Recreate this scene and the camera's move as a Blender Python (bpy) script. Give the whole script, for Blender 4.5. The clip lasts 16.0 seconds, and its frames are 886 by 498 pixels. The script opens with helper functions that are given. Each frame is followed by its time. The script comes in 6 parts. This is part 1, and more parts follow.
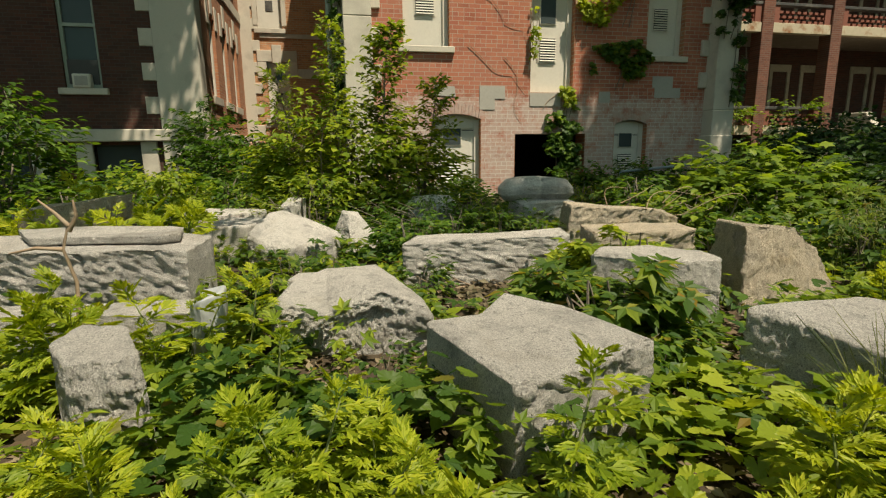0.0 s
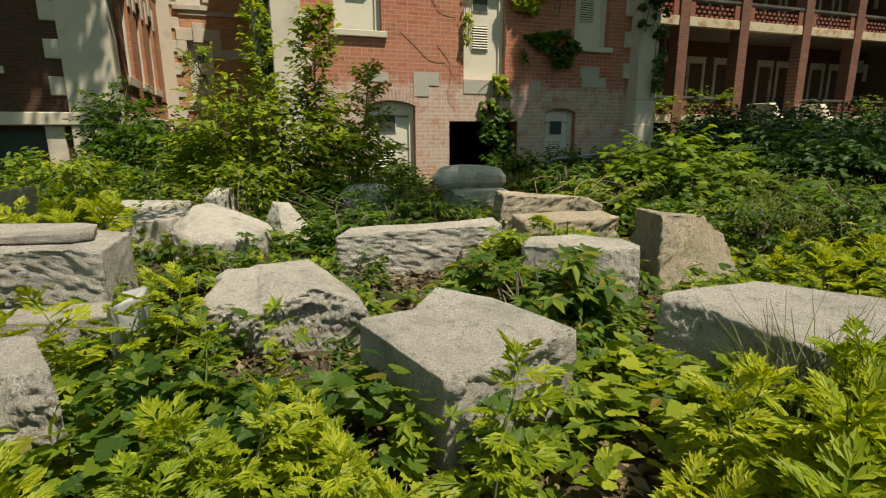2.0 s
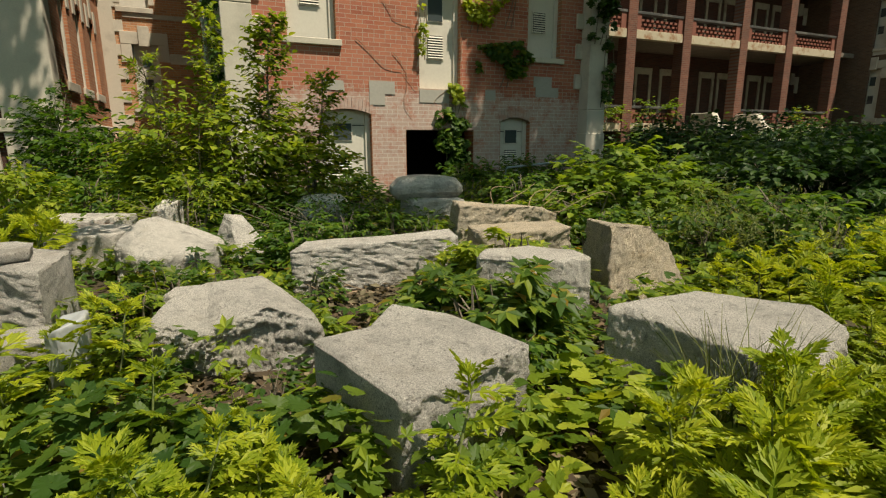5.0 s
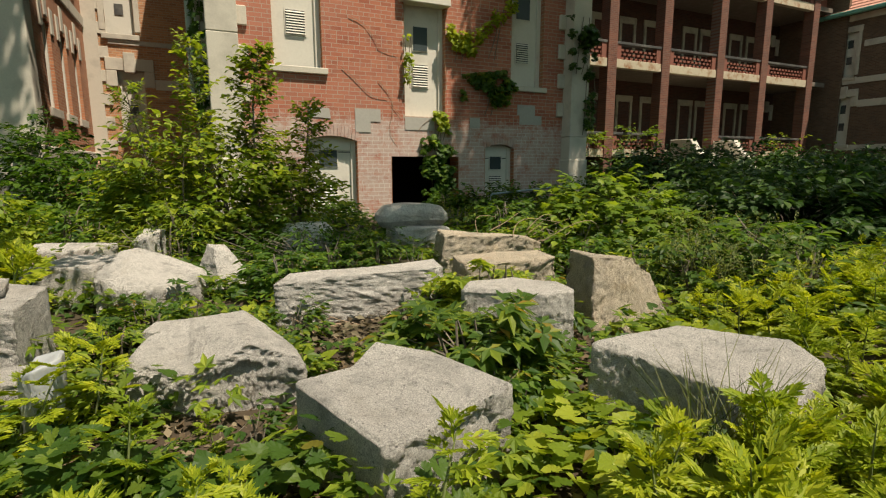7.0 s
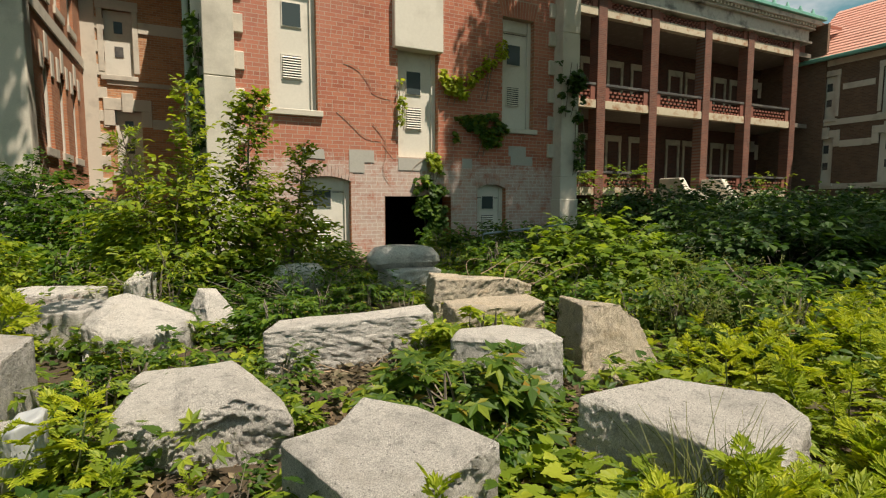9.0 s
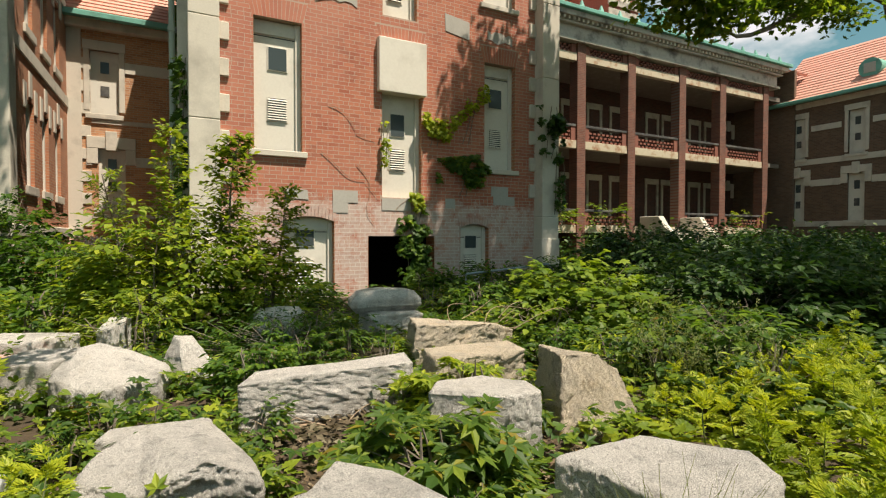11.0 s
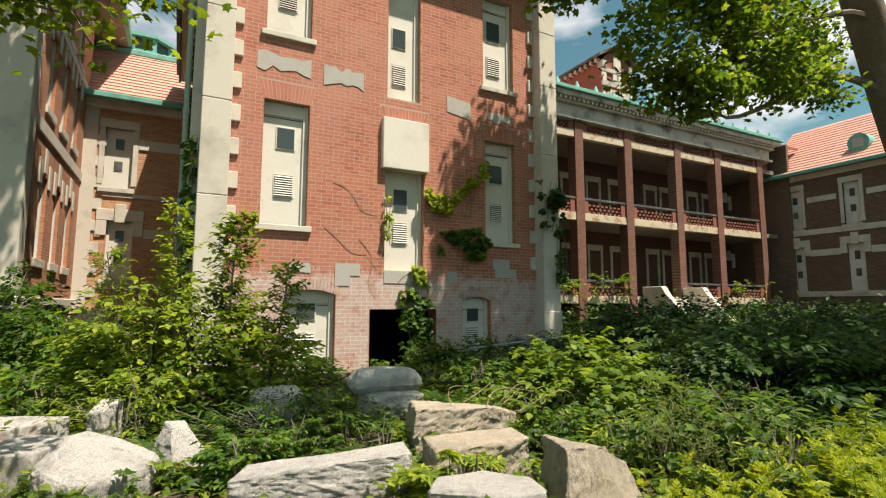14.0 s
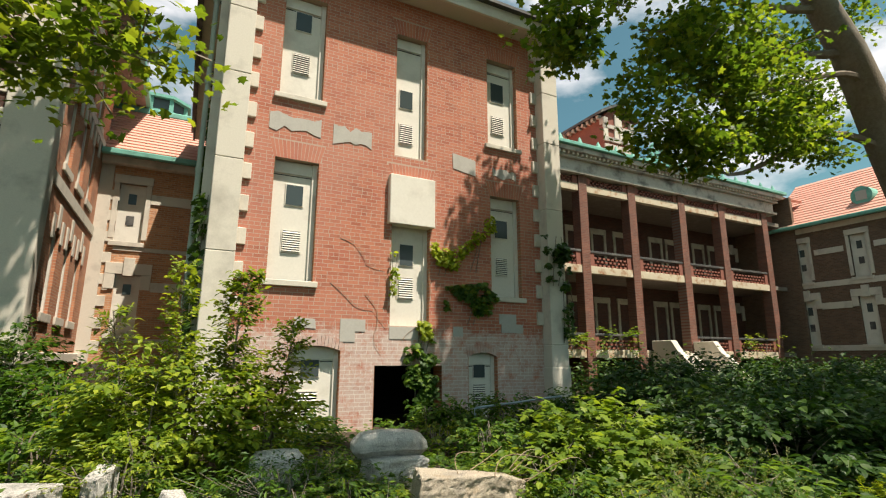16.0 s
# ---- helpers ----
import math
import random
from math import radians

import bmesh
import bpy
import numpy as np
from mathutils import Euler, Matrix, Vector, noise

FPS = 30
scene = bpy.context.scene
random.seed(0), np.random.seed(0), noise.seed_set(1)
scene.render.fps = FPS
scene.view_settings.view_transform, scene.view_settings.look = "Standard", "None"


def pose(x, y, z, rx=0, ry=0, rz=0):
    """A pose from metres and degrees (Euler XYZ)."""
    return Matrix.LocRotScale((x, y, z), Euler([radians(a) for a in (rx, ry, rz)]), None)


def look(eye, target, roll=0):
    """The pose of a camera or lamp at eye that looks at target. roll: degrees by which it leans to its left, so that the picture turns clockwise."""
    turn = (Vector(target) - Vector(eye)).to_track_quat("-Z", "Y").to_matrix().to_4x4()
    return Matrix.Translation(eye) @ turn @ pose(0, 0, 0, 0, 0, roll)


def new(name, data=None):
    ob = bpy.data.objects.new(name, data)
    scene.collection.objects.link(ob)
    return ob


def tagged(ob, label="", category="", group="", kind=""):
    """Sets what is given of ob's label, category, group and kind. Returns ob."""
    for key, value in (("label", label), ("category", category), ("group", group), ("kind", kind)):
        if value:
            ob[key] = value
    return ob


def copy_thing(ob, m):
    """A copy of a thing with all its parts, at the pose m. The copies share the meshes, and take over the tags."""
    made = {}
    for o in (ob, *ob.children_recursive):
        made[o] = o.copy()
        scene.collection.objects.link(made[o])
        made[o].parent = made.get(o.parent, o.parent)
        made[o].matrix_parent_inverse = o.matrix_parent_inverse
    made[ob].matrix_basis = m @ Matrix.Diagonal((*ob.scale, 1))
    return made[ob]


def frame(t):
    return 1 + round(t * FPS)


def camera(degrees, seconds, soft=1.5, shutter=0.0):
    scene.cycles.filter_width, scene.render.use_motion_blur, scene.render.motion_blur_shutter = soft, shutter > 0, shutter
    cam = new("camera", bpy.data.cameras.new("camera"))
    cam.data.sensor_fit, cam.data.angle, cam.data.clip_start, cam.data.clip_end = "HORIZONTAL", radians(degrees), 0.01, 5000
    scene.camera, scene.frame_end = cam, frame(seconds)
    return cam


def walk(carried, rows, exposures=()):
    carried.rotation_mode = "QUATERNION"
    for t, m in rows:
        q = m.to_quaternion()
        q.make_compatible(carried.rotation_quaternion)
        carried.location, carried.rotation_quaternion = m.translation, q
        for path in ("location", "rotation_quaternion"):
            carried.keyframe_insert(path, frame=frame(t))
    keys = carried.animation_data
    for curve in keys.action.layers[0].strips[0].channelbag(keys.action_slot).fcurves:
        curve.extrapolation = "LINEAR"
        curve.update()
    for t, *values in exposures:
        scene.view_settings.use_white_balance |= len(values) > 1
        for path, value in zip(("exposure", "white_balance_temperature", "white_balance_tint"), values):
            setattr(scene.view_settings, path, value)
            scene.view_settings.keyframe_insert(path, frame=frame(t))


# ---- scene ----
cam = camera(82.0, 16.0, soft=1.2)
PATH = [
    (0, (0.37, 0.235, 1.282), (0.776, 2.157, 0.906), -0.6),
    (0.5, (0.372, 0.231, 1.291), (0.853, 2.129, 0.881), -0.5),
    (1, (0.377, 0.238, 1.294), (0.917, 2.116, 0.867), -0.5),
    (1.5, (0.385, 0.231, 1.302), (0.977, 2.092, 0.869), -0.4),
    (2, (0.388, 0.219, 1.319), (1.024, 2.065, 0.886), -0.3),
    (2.5, (0.392, 0.214, 1.327), (1.064, 2.047, 0.893), -0.3),
    (3, (0.394, 0.213, 1.331), (1.096, 2.034, 0.897), -0.3),
    (3.5, (0.395, 0.209, 1.339), (1.123, 2.02, 0.906), -0.2),
    (4, (0.398, 0.203, 1.346), (1.15, 2.006, 0.917), -0.2),
    (6.5, (0.405, 0.21, 1.392), (1.232, 1.997, 1.042), -0.1),
    (7, (0.409, 0.203, 1.41), (1.252, 1.988, 1.089), -0.1),
    (7.5, (0.409, 0.192, 1.428), (1.264, 1.977, 1.143), -0.1),
    (8, (0.413, 0.183, 1.446), (1.278, 1.969, 1.194), -0.1),
    (8.5, (0.417, 0.178, 1.462), (1.289, 1.965, 1.246), -0.0),
    (9, (0.42, 0.176, 1.482), (1.293, 1.966, 1.299), -0.0),
    (11.5, (0.454, 0.144, 1.585), (1.392, 1.91, 1.579), 0.0),
    (12, (0.458, 0.142, 1.601), (1.395, 1.908, 1.635), -0.0),
    (12.5, (0.458, 0.137, 1.626), (1.394, 1.902, 1.699), -0.0),
    (13, (0.456, 0.131, 1.651), (1.386, 1.898, 1.769), 0.1),
    (13.5, (0.459, 0.138, 1.666), (1.382, 1.905, 1.833), 0.1),
    (14, (0.458, 0.145, 1.673), (1.373, 1.91, 1.894), 0.1),
    (14.5, (0.453, 0.146, 1.69), (1.359, 1.908, 1.964), 0.1),
    (15, (0.453, 0.151, 1.7), (1.348, 1.91, 2.026), 0.2),
    (15.5, (0.449, 0.153, 1.734), (1.336, 1.906, 2.106), 0.2),
    (16, (0.45, 0.138, 1.754), (1.33, 1.885, 2.172), 0.2),
]
walk(cam, [(t, look(eye, target, roll)) for t, eye, target, roll in PATH],
     [(0, 0.34, 7200, 9), (4, 0.22, 7200, 9), (6.5, 0.35, 7050, 12), (9, 0.52, 6950, 14), (11.5, 0.72, 6800, 14), (16, 0.85, 6650, 13)])

# ---------------------------------------------------------------- light
SUN = Vector((0.55, -1.0, 2.5)).normalized()
sun_data = bpy.data.lights.new("sun", "SUN")
sun_data.energy, sun_data.angle, sun_data.color = 5.0, radians(0.55), (1.0, 0.93, 0.8)
sun = new("sun", sun_data)
sun.matrix_world = look(SUN * 60, (0, 0, 0))
world = bpy.data.worlds.new("sky")
scene.world = world
world.use_nodes = True
wn, wl = world.node_tree.nodes, world.node_tree.links
sky = wn.new("ShaderNodeTexSky")
sky.sky_type, sky.sun_disc = "NISHITA", False
sky.dust_density, sky.ozone_density = 1.2, 2.0
sky.sun_elevation, sky.sun_rotation = math.asin(SUN.z), math.atan2(SUN.x, SUN.y)
cloud_co = wn.new("ShaderNodeTexCoord")
cloud_map = wn.new("ShaderNodeMapping")
cloud_map.inputs["Scale"].default_value = (1.0, 1.0, 2.2)
cloud_noise = wn.new("ShaderNodeTexNoise")
cloud_noise.inputs["Scale"].default_value, cloud_noise.inputs["Detail"].default_value = 4.5, 7
cloud_ramp = wn.new("ShaderNodeValToRGB")
cloud_ramp.color_ramp.elements[0].position, cloud_ramp.color_ramp.elements[1].position = 0.50, 0.66
cloud_mix = wn.new("ShaderNodeMixRGB")
cloud_mix.inputs[2].default_value = (13.0, 13.2, 13.4, 1)
wl.new(cloud_co.outputs["Generated"], cloud_map.inputs[0])
wl.new(cloud_map.outputs[0], cloud_noise.inputs["Vector"])
wl.new(cloud_noise.outputs[0], cloud_ramp.inputs[0])
wl.new(cloud_ramp.outputs[0], cloud_mix.inputs[0])
sky_tone = wn.new("ShaderNodeMixRGB")
sky_tone.blend_type = "MULTIPLY"
sky_tone.inputs[0].default_value, sky_tone.inputs[2].default_value = 1.0, (1.2, 1.75, 1.3, 1)
wl.new(sky.outputs[0], sky_tone.inputs[1])
wl.new(sky_tone.outputs[0], cloud_mix.inputs[1])
wl.new(cloud_mix.outputs[0], wn["Background"].inputs[0])
wn["Background"].inputs[1].default_value = 0.045


# ---------------------------------------------------------------- materials
def material(name, rough=0.8, metal=0.0):
    m = bpy.data.materials.new(name)
    m.use_nodes = True
    b = m.node_tree.nodes["Principled BSDF"]
    b.inputs["Roughness"].default_value, b.inputs["Metallic"].default_value = rough, metal
    b.inputs["Specular IOR Level"].default_value = 0.3
    return m, m.node_tree.nodes, m.node_tree.links, b


def noise_tex(n, l, scale, detail=5, vec=None, rough=0.6):
    t = n.new("ShaderNodeTexNoise")
    t.inputs["Scale"].default_value, t.inputs["Detail"].default_value = scale, detail
    t.inputs["Roughness"].default_value = rough
    if vec is not None:
        l.new(vec, t.inputs["Vector"])
    return t.outputs[0]


def ramp(n, l, fac, stops):
    r = n.new("ShaderNodeValToRGB")
    e = r.color_ramp.elements
    while len(e) < len(stops):
        e.new(0.5)
    for k, (p, c) in zip(e, stops):
        k.position, k.color = p, (*c, 1)
    l.new(fac, r.inputs[0])
    return r.outputs[0]


def mix(n, l, fac, a, b, how="MIX"):
    m = n.new("ShaderNodeMixRGB")
    m.blend_type = how
    for i, v in ((0, fac), (1, a), (2, b)):
        if hasattr(v, "is_linked"):
            l.new(v, m.inputs[i])
        else:
            m.inputs[i].default_value = v if i == 0 else (*v, 1)
    return m.outputs[0]


def bump(n, l, bsdf, height, strength, distance=0.01):
    b = n.new("ShaderNodeBump")
    b.inputs["Strength"].default_value, b.inputs["Distance"].default_value = strength, distance
    l.new(height, b.inputs["Height"])
    l.new(b.outputs[0], bsdf.inputs["Normal"])


def position(n):
    return n.new("ShaderNodeNewGeometry").outputs["Position"]


def mottled(name, dark, light, rough=0.85, fine=60, coarse=1.6, strength=0.25, stain=(0.3, 0.28, 0.24), stained=0.5):
    m, n, l, b = material(name, rough)
    p = position(n)
    base = mix(n, l, noise_tex(n, l, fine, 4, p), dark, light)
    f = ramp(n, l, noise_tex(n, l, coarse, 6, p), ((0.5, (0, 0, 0)), (0.72, (stained,) * 3)))
    l.new(mix(n, l, f, base, stain), b.inputs["Base Color"])
    bump(n, l, b, noise_tex(n, l, fine * 1.5, 3, p), strength)
    return m


def limewash(n, l, p):
    """Old limewash on the base of the facade, flaked off in patches."""
    sep = n.new("ShaderNodeSeparateXYZ")
    l.new(p, sep.inputs[0])
    h = n.new("ShaderNodeMapRange")
    h.inputs[1].default_value, h.inputs[2].default_value, h.inputs[3].default_value, h.inputs[4].default_value = 2.15, 2.7, 0.46, 0.0
    l.new(sep.outputs[2], h.inputs[0])
    s = n.new("ShaderNodeMath")
    s.operation = "ADD"
    l.new(noise_tex(n, l, 4.2, 10, p, 0.82), s.inputs[0])
    l.new(h.outputs[0], s.inputs[1])
    return ramp(n, l, s.outputs[0], ((0.80, (0, 0, 0)), (0.98, (0.74, 0.74, 0.74))))


def brick_pieces(name):
    """Fired brick for single pieces: each has its own red."""
    m, n, l, b = material(name, 0.88)
    p = position(n)
    add = n.new("ShaderNodeMath")
    add.operation = "ADD"
    l.new(n.new("ShaderNodeNewGeometry").outputs["Random Per Island"], add.inputs[0])
    l.new(n.new("ShaderNodeObjectInfo").outputs["Random"], add.inputs[1])
    wrap = n.new("ShaderNodeMath")
    wrap.operation = "FRACT"
    l.new(add.outputs[0], wrap.inputs[0])
    c = ramp(n, l, wrap.outputs[0], ((0, (0.30, 0.085, 0.05)), (0.35, (0.42, 0.13, 0.075)), (0.7, (0.50, 0.18, 0.105)), (1, (0.36, 0.10, 0.07))))
    c = mix(n, l, 0.35, c, mix(n, l, noise_tex(n, l, 35, 5, p), (0.3, 0.09, 0.06), (0.55, 0.22, 0.14)))
    c = mix(n, l, ramp(n, l, noise_tex(n, l, 0.9, 6, p, 0.7), ((0.4, (0, 0, 0)), (0.7, (0.55, 0.55, 0.55)))), c, (0.52, 0.21, 0.11))
    c = mix(n, l, ramp(n, l, noise_tex(n, l, 2.3, 8, p, 0.75), ((0.52, (0, 0, 0)), (0.75, (0.5, 0.5, 0.5)))), c, (0.20, 0.11, 0.09))
    c = mix(n, l, ramp(n, l, noise_tex(n, l, 0.45, 5, p, 0.65), ((0.46, (0, 0, 0)), (0.68, (0.45, 0.45, 0.45)))), c, (0.44, 0.2, 0.16))
    c = mix(n, l, ramp(n, l, noise_tex(n, l, 9, 7, p, 0.75), ((0.60, (0, 0, 0)), (0.72, (0.3, 0.3, 0.3)))), c, (0.58, 0.38, 0.29))
    f = limewash(n, l, p)
    l.new(mix(n, l, f, c, (0.52, 0.44, 0.39)), b.inputs["Base Color"])
    bump(n, l, b, noise_tex(n, l, 120, 4, p), 0.5, 0.006)
    return m


def brick_face(name, axis, a, bcol, mortar, course=0.075, length=0.215, stain=0.5):
    """Brickwork for far walls. axis: the wall runs along x or y."""
    m, n, l, b = material(name, 0.9)
    p = position(n)
    sep, com = n.new("ShaderNodeSeparateXYZ"), n.new("ShaderNodeCombineXYZ")
    l.new(p, sep.inputs[0])
    l.new(sep.outputs[0 if axis == "x" else 1], com.inputs[0])
    l.new(sep.outputs[2], com.inputs[1])
    t = n.new("ShaderNodeTexBrick")
    t.inputs["Scale"].default_value, t.inputs["Mortar Size"].default_value = 1.0, 0.007
    t.inputs["Brick Width"].default_value, t.inputs["Row Height"].default_value = length, course
    t.inputs["Color1"].default_value, t.inputs["Color2"].default_value, t.inputs["Mortar"].default_value = (*a, 1), (*bcol, 1), (*mortar, 1)
    l.new(com.outputs[0], t.inputs["Vector"])
    f = ramp(n, l, noise_tex(n, l, 1.3, 7, p), ((0.42, (0, 0, 0)), (0.75, (stain,) * 3)))
    c = mix(n, l, f, t.outputs["Color"], (0.10, 0.075, 0.06))
    c = mix(n, l, 0.4, c, mix(n, l, noise_tex(n, l, 22, 4, p), (0.5, 0.5, 0.5), (1, 1, 1)), "MULTIPLY")
    l.new(c, b.inputs["Base Color"])
    inv = n.new("ShaderNodeMath")
    inv.operation = "SUBTRACT"
    inv.inputs[0].default_value = 1.0
    l.new(t.outputs["Fac"], inv.inputs[1])
    bump(n, l, b, inv.outputs[0], 0.7, 0.008)
    return m


def granite(name, dark, light, soil=(0.27, 0.22, 0.15)):
    """Weathered granite: crystal grain, pits, grey lichen bloom and brown stains."""
    m, n, l, b = material(name, 0.92)
    p = n.new("ShaderNodeTexCoord").outputs["Object"]
    c = mix(n, l, ramp(n, l, noise_tex(n, l, 210, 4, p, 0.8), ((0.36, (0, 0, 0)), (0.60, (1, 1, 1)))), dark, light)
    c = mix(n, l, ramp(n, l, noise_tex(n, l, 260, 2, p), ((0.60, (0, 0, 0)), (0.66, (0.6, 0.6, 0.6)))), c, (0.07, 0.068, 0.065))
    c = mix(n, l, ramp(n, l, noise_tex(n, l, 3.2, 8, p, 0.72), ((0.48, (0, 0, 0)), (0.62, (0.5, 0.5, 0.5)))), c, (0.22, 0.21, 0.195))
    c = mix(n, l, ramp(n, l, noise_tex(n, l, 18, 9, p, 0.8), ((0.53, (0, 0, 0)), (0.62, (0.42, 0.42, 0.42)))), c, (0.11, 0.105, 0.095))
    c = mix(n, l, ramp(n, l, noise_tex(n, l, 5.0, 6, p), ((0.57, (0, 0, 0)), (0.74, (0.5, 0.5, 0.5)))), c, soil)
    pits = n.new("ShaderNodeTexVoronoi")
    pits.inputs["Scale"].default_value = 34
    l.new(p, pits.inputs["Vector"])
    hole = ramp(n, l, pits.outputs["Distance"], ((0.06, (0.7, 0.7, 0.7)), (0.15, (0, 0, 0))))
    c = mix(n, l, hole, c, (0.07, 0.068, 0.06))
    l.new(c, b.inputs["Base Color"])
    a = n.new("ShaderNodeMath")
    a.operation = "MULTIPLY_ADD"
    a.inputs[1].default_value = 0.35
    l.new(noise_tex(n, l, 170, 5, p, 0.8), a.inputs[0])
    l.new(noise_tex(n, l, 48, 9, p, 0.85), a.inputs[2])
    bump(n, l, b, a.outputs[0], 1.0, 0.022)
    return m


def leaf(name, stops, trans=0.45, rough=0.5, glow=1.5):
    m, n, l, b = material(name, rough)
    r = n.new("ShaderNodeNewGeometry").outputs["Random Per Island"]
    c = ramp(n, l, r, stops)
    p = position(n)
    c = mix(n, l, 0.45, c, mix(n, l, noise_tex(n, l, 2.2, 3, p), (0.45, 0.5, 0.4), (1, 1, 0.9)), "MULTIPLY")
    own = ramp(n, l, n.new("ShaderNodeObjectInfo").outputs["Random"], ((0, (0.62, 0.72, 0.7)), (0.5, (0.9, 0.92, 0.9)), (1, (1.1, 1.05, 1.0))))
    c = mix(n, l, 1.0, c, own, "MULTIPLY")
    l.new(c, b.inputs["Base Color"])
    t = n.new("ShaderNodeBsdfTranslucent")
    l.new(mix(n, l, 1.0, c, (glow, glow * 0.97, 0.5 * glow), "MULTIPLY"), t.inputs[0])
    s = n.new("ShaderNodeMixShader")
    s.inputs[0].default_value = trans
    l.new(b.outputs[0], s.inputs[1])
    l.new(t.outputs[0], s.inputs[2])
    l.new(s.outputs[0], n["Material Output"].inputs[0])
    return m


M_BRICK = brick_pieces("brick_red")
M_MORTAR, n, l, b = material("mortar", 0.95)
p = position(n)
l.new(mix(n, l, limewash(n, l, p), mix(n, l, noise_tex(n, l, 40, 4, p), (0.36, 0.25, 0.19), (0.5, 0.38, 0.30)), (0.66, 0.61, 0.55)), b.inputs["Base Color"])
M_BRICK_X = brick_face("brick_far_x", "x", (0.64, 0.32, 0.16), (0.46, 0.21, 0.11), (0.54, 0.44, 0.32), stain=0.12)
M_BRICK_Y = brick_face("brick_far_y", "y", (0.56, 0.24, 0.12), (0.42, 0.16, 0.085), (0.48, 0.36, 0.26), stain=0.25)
# Same brick darkened in its colour for walls standing in shade.
M_BRICK_SHADED = brick_face("brick_shaded", "x", (0.12, 0.048, 0.032), (0.075, 0.032, 0.024), (0.10, 0.075, 0.06))
# Brown brick lowered in tone: shade of walls turned from the sun.
M_BRICK_SHADED_Y = brick_face("brick_shaded_y", "y", (0.21, 0.125, 0.08), (0.14, 0.085, 0.055), (0.2, 0.16, 0.12))
M_STONE = mottled("cast_stone", (0.50, 0.455, 0.375), (0.66, 0.605, 0.51), 0.85, 40, 1.4, 0.2, (0.27, 0.24, 0.2), 0.6)
M_PANEL = mottled("painted_panel", (0.60, 0.56, 0.48), (0.72, 0.68, 0.59), 0.7, 25, 1.2, 0.08, (0.33, 0.29, 0.23), 0.45)
M_PATCH = mottled("render_patch", (0.36, 0.34, 0.30), (0.47, 0.44, 0.39), 0.95, 30, 2.5, 0.3)
# Grimy panel paint, with the porch's shade mixed into the colour.
M_DIM = mottled("shaded_grimy_panel", (0.36, 0.32, 0.24), (0.50, 0.45, 0.34), 0.8, 25, 1.2, 0.1, (0.1, 0.09, 0.07), 0.7)
M_GRIME = mottled("grimy_stone", (0.36, 0.33, 0.28), (0.56, 0.52, 0.45), 0.9, 9, 1.5, 0.2, (0.09, 0.08, 0.07), 0.9)
# Near-black colour standing in for the darkness of unlit rooms and gaps.
M_UNLIT = material("unlit_void", 0.9)[0]
M_UNLIT.node_tree.nodes["Principled BSDF"].inputs["Base Color"].default_value = (0.012, 0.012, 0.013, 1)
M_GLASS = material("old_glass", 0.12)[0]
M_GLASS.node_tree.nodes["Principled BSDF"].inputs["Base Color"].default_value = (0.06, 0.075, 0.075, 1)
M_COPPER = mottled("copper_green", (0.10, 0.30, 0.24), (0.20, 0.46, 0.37), 0.6, 30, 2.0, 0.1, (0.06, 0.13, 0.10), 0.6)
M_RUST = mottled("rusted_beam", (0.45, 0.38, 0.27), (0.58, 0.5, 0.37), 0.85, 8, 3.5, 0.2, (0.28, 0.10, 0.03), 0.9)
M_TILE = mottled("clay_tile", (0.54, 0.25, 0.185), (0.70, 0.38, 0.30), 0.6, 12, 1.0, 0.15, (0.42, 0.2, 0.15), 0.4)
M_TERRA = mottled("dark_terracotta", (0.19, 0.07, 0.05), (0.30, 0.115, 0.08), 0.8, 12, 1.0, 0.15, (0.2, 0.09, 0.07), 0.5)
M_WOOD = mottled("grey_wood", (0.14, 0.11, 0.09), (0.24, 0.2, 0.16), 0.85, 30, 3, 0.3)
M_IRON = mottled("dark_metal", (0.05, 0.05, 0.05), (0.09, 0.085, 0.08), 0.6)
M_PIPE = mottled("pipe_paint", (0.28, 0.33, 0.27), (0.40, 0.44, 0.37), 0.6)
M_GRANITE = granite("granite", (0.34, 0.316, 0.288), (0.77, 0.72, 0.66))
M_GRANITE_TAN = granite("granite_tan", (0.32, 0.26, 0.185), (0.66, 0.56, 0.43), (0.34, 0.21, 0.08))
M_WHITE = mottled("pale_marble", (0.27, 0.28, 0.29), (0.37, 0.385, 0.395), 0.6, 20, 4, 0.15, (0.4, 0.41, 0.42), 0.5)
M_SOIL = mottled("soil", (0.03, 0.022, 0.014), (0.085, 0.06, 0.038), 0.95, 25, 2.0, 0.8, (0.05, 0.055, 0.02), 0.7)
M_BARK = mottled("bark", (0.11, 0.09, 0.07), (0.26, 0.22, 0.17), 0.95, 18, 3.0, 0.8)
M_STEM = mottled("green_stem", (0.10, 0.14, 0.04), (0.18, 0.2, 0.07), 0.7)
L_MUG = leaf("leaf_mugwort", ((0, (0.20, 0.27, 0.018)), (0.5, (0.35, 0.41, 0.026)), (1, (0.52, 0.54, 0.05))))
L_WEED = leaf("leaf_weed", ((0, (0.10, 0.17, 0.018)), (0.5, (0.21, 0.29, 0.026)), (1, (0.40, 0.45, 0.05))))
L_CREEP = leaf("leaf_creeper", ((0, (0.05, 0.11, 0.022)), (0.6, (0.105, 0.18, 0.026)), (0.95, (0.23, 0.29, 0.035)), (1, (0.34, 0.2, 0.04))))
L_SHRUB = leaf("leaf_shrub", ((0, (0.045, 0.105, 0.014)), (0.6, (0.09, 0.175, 0.02)), (1, (0.2, 0.3, 0.03))))
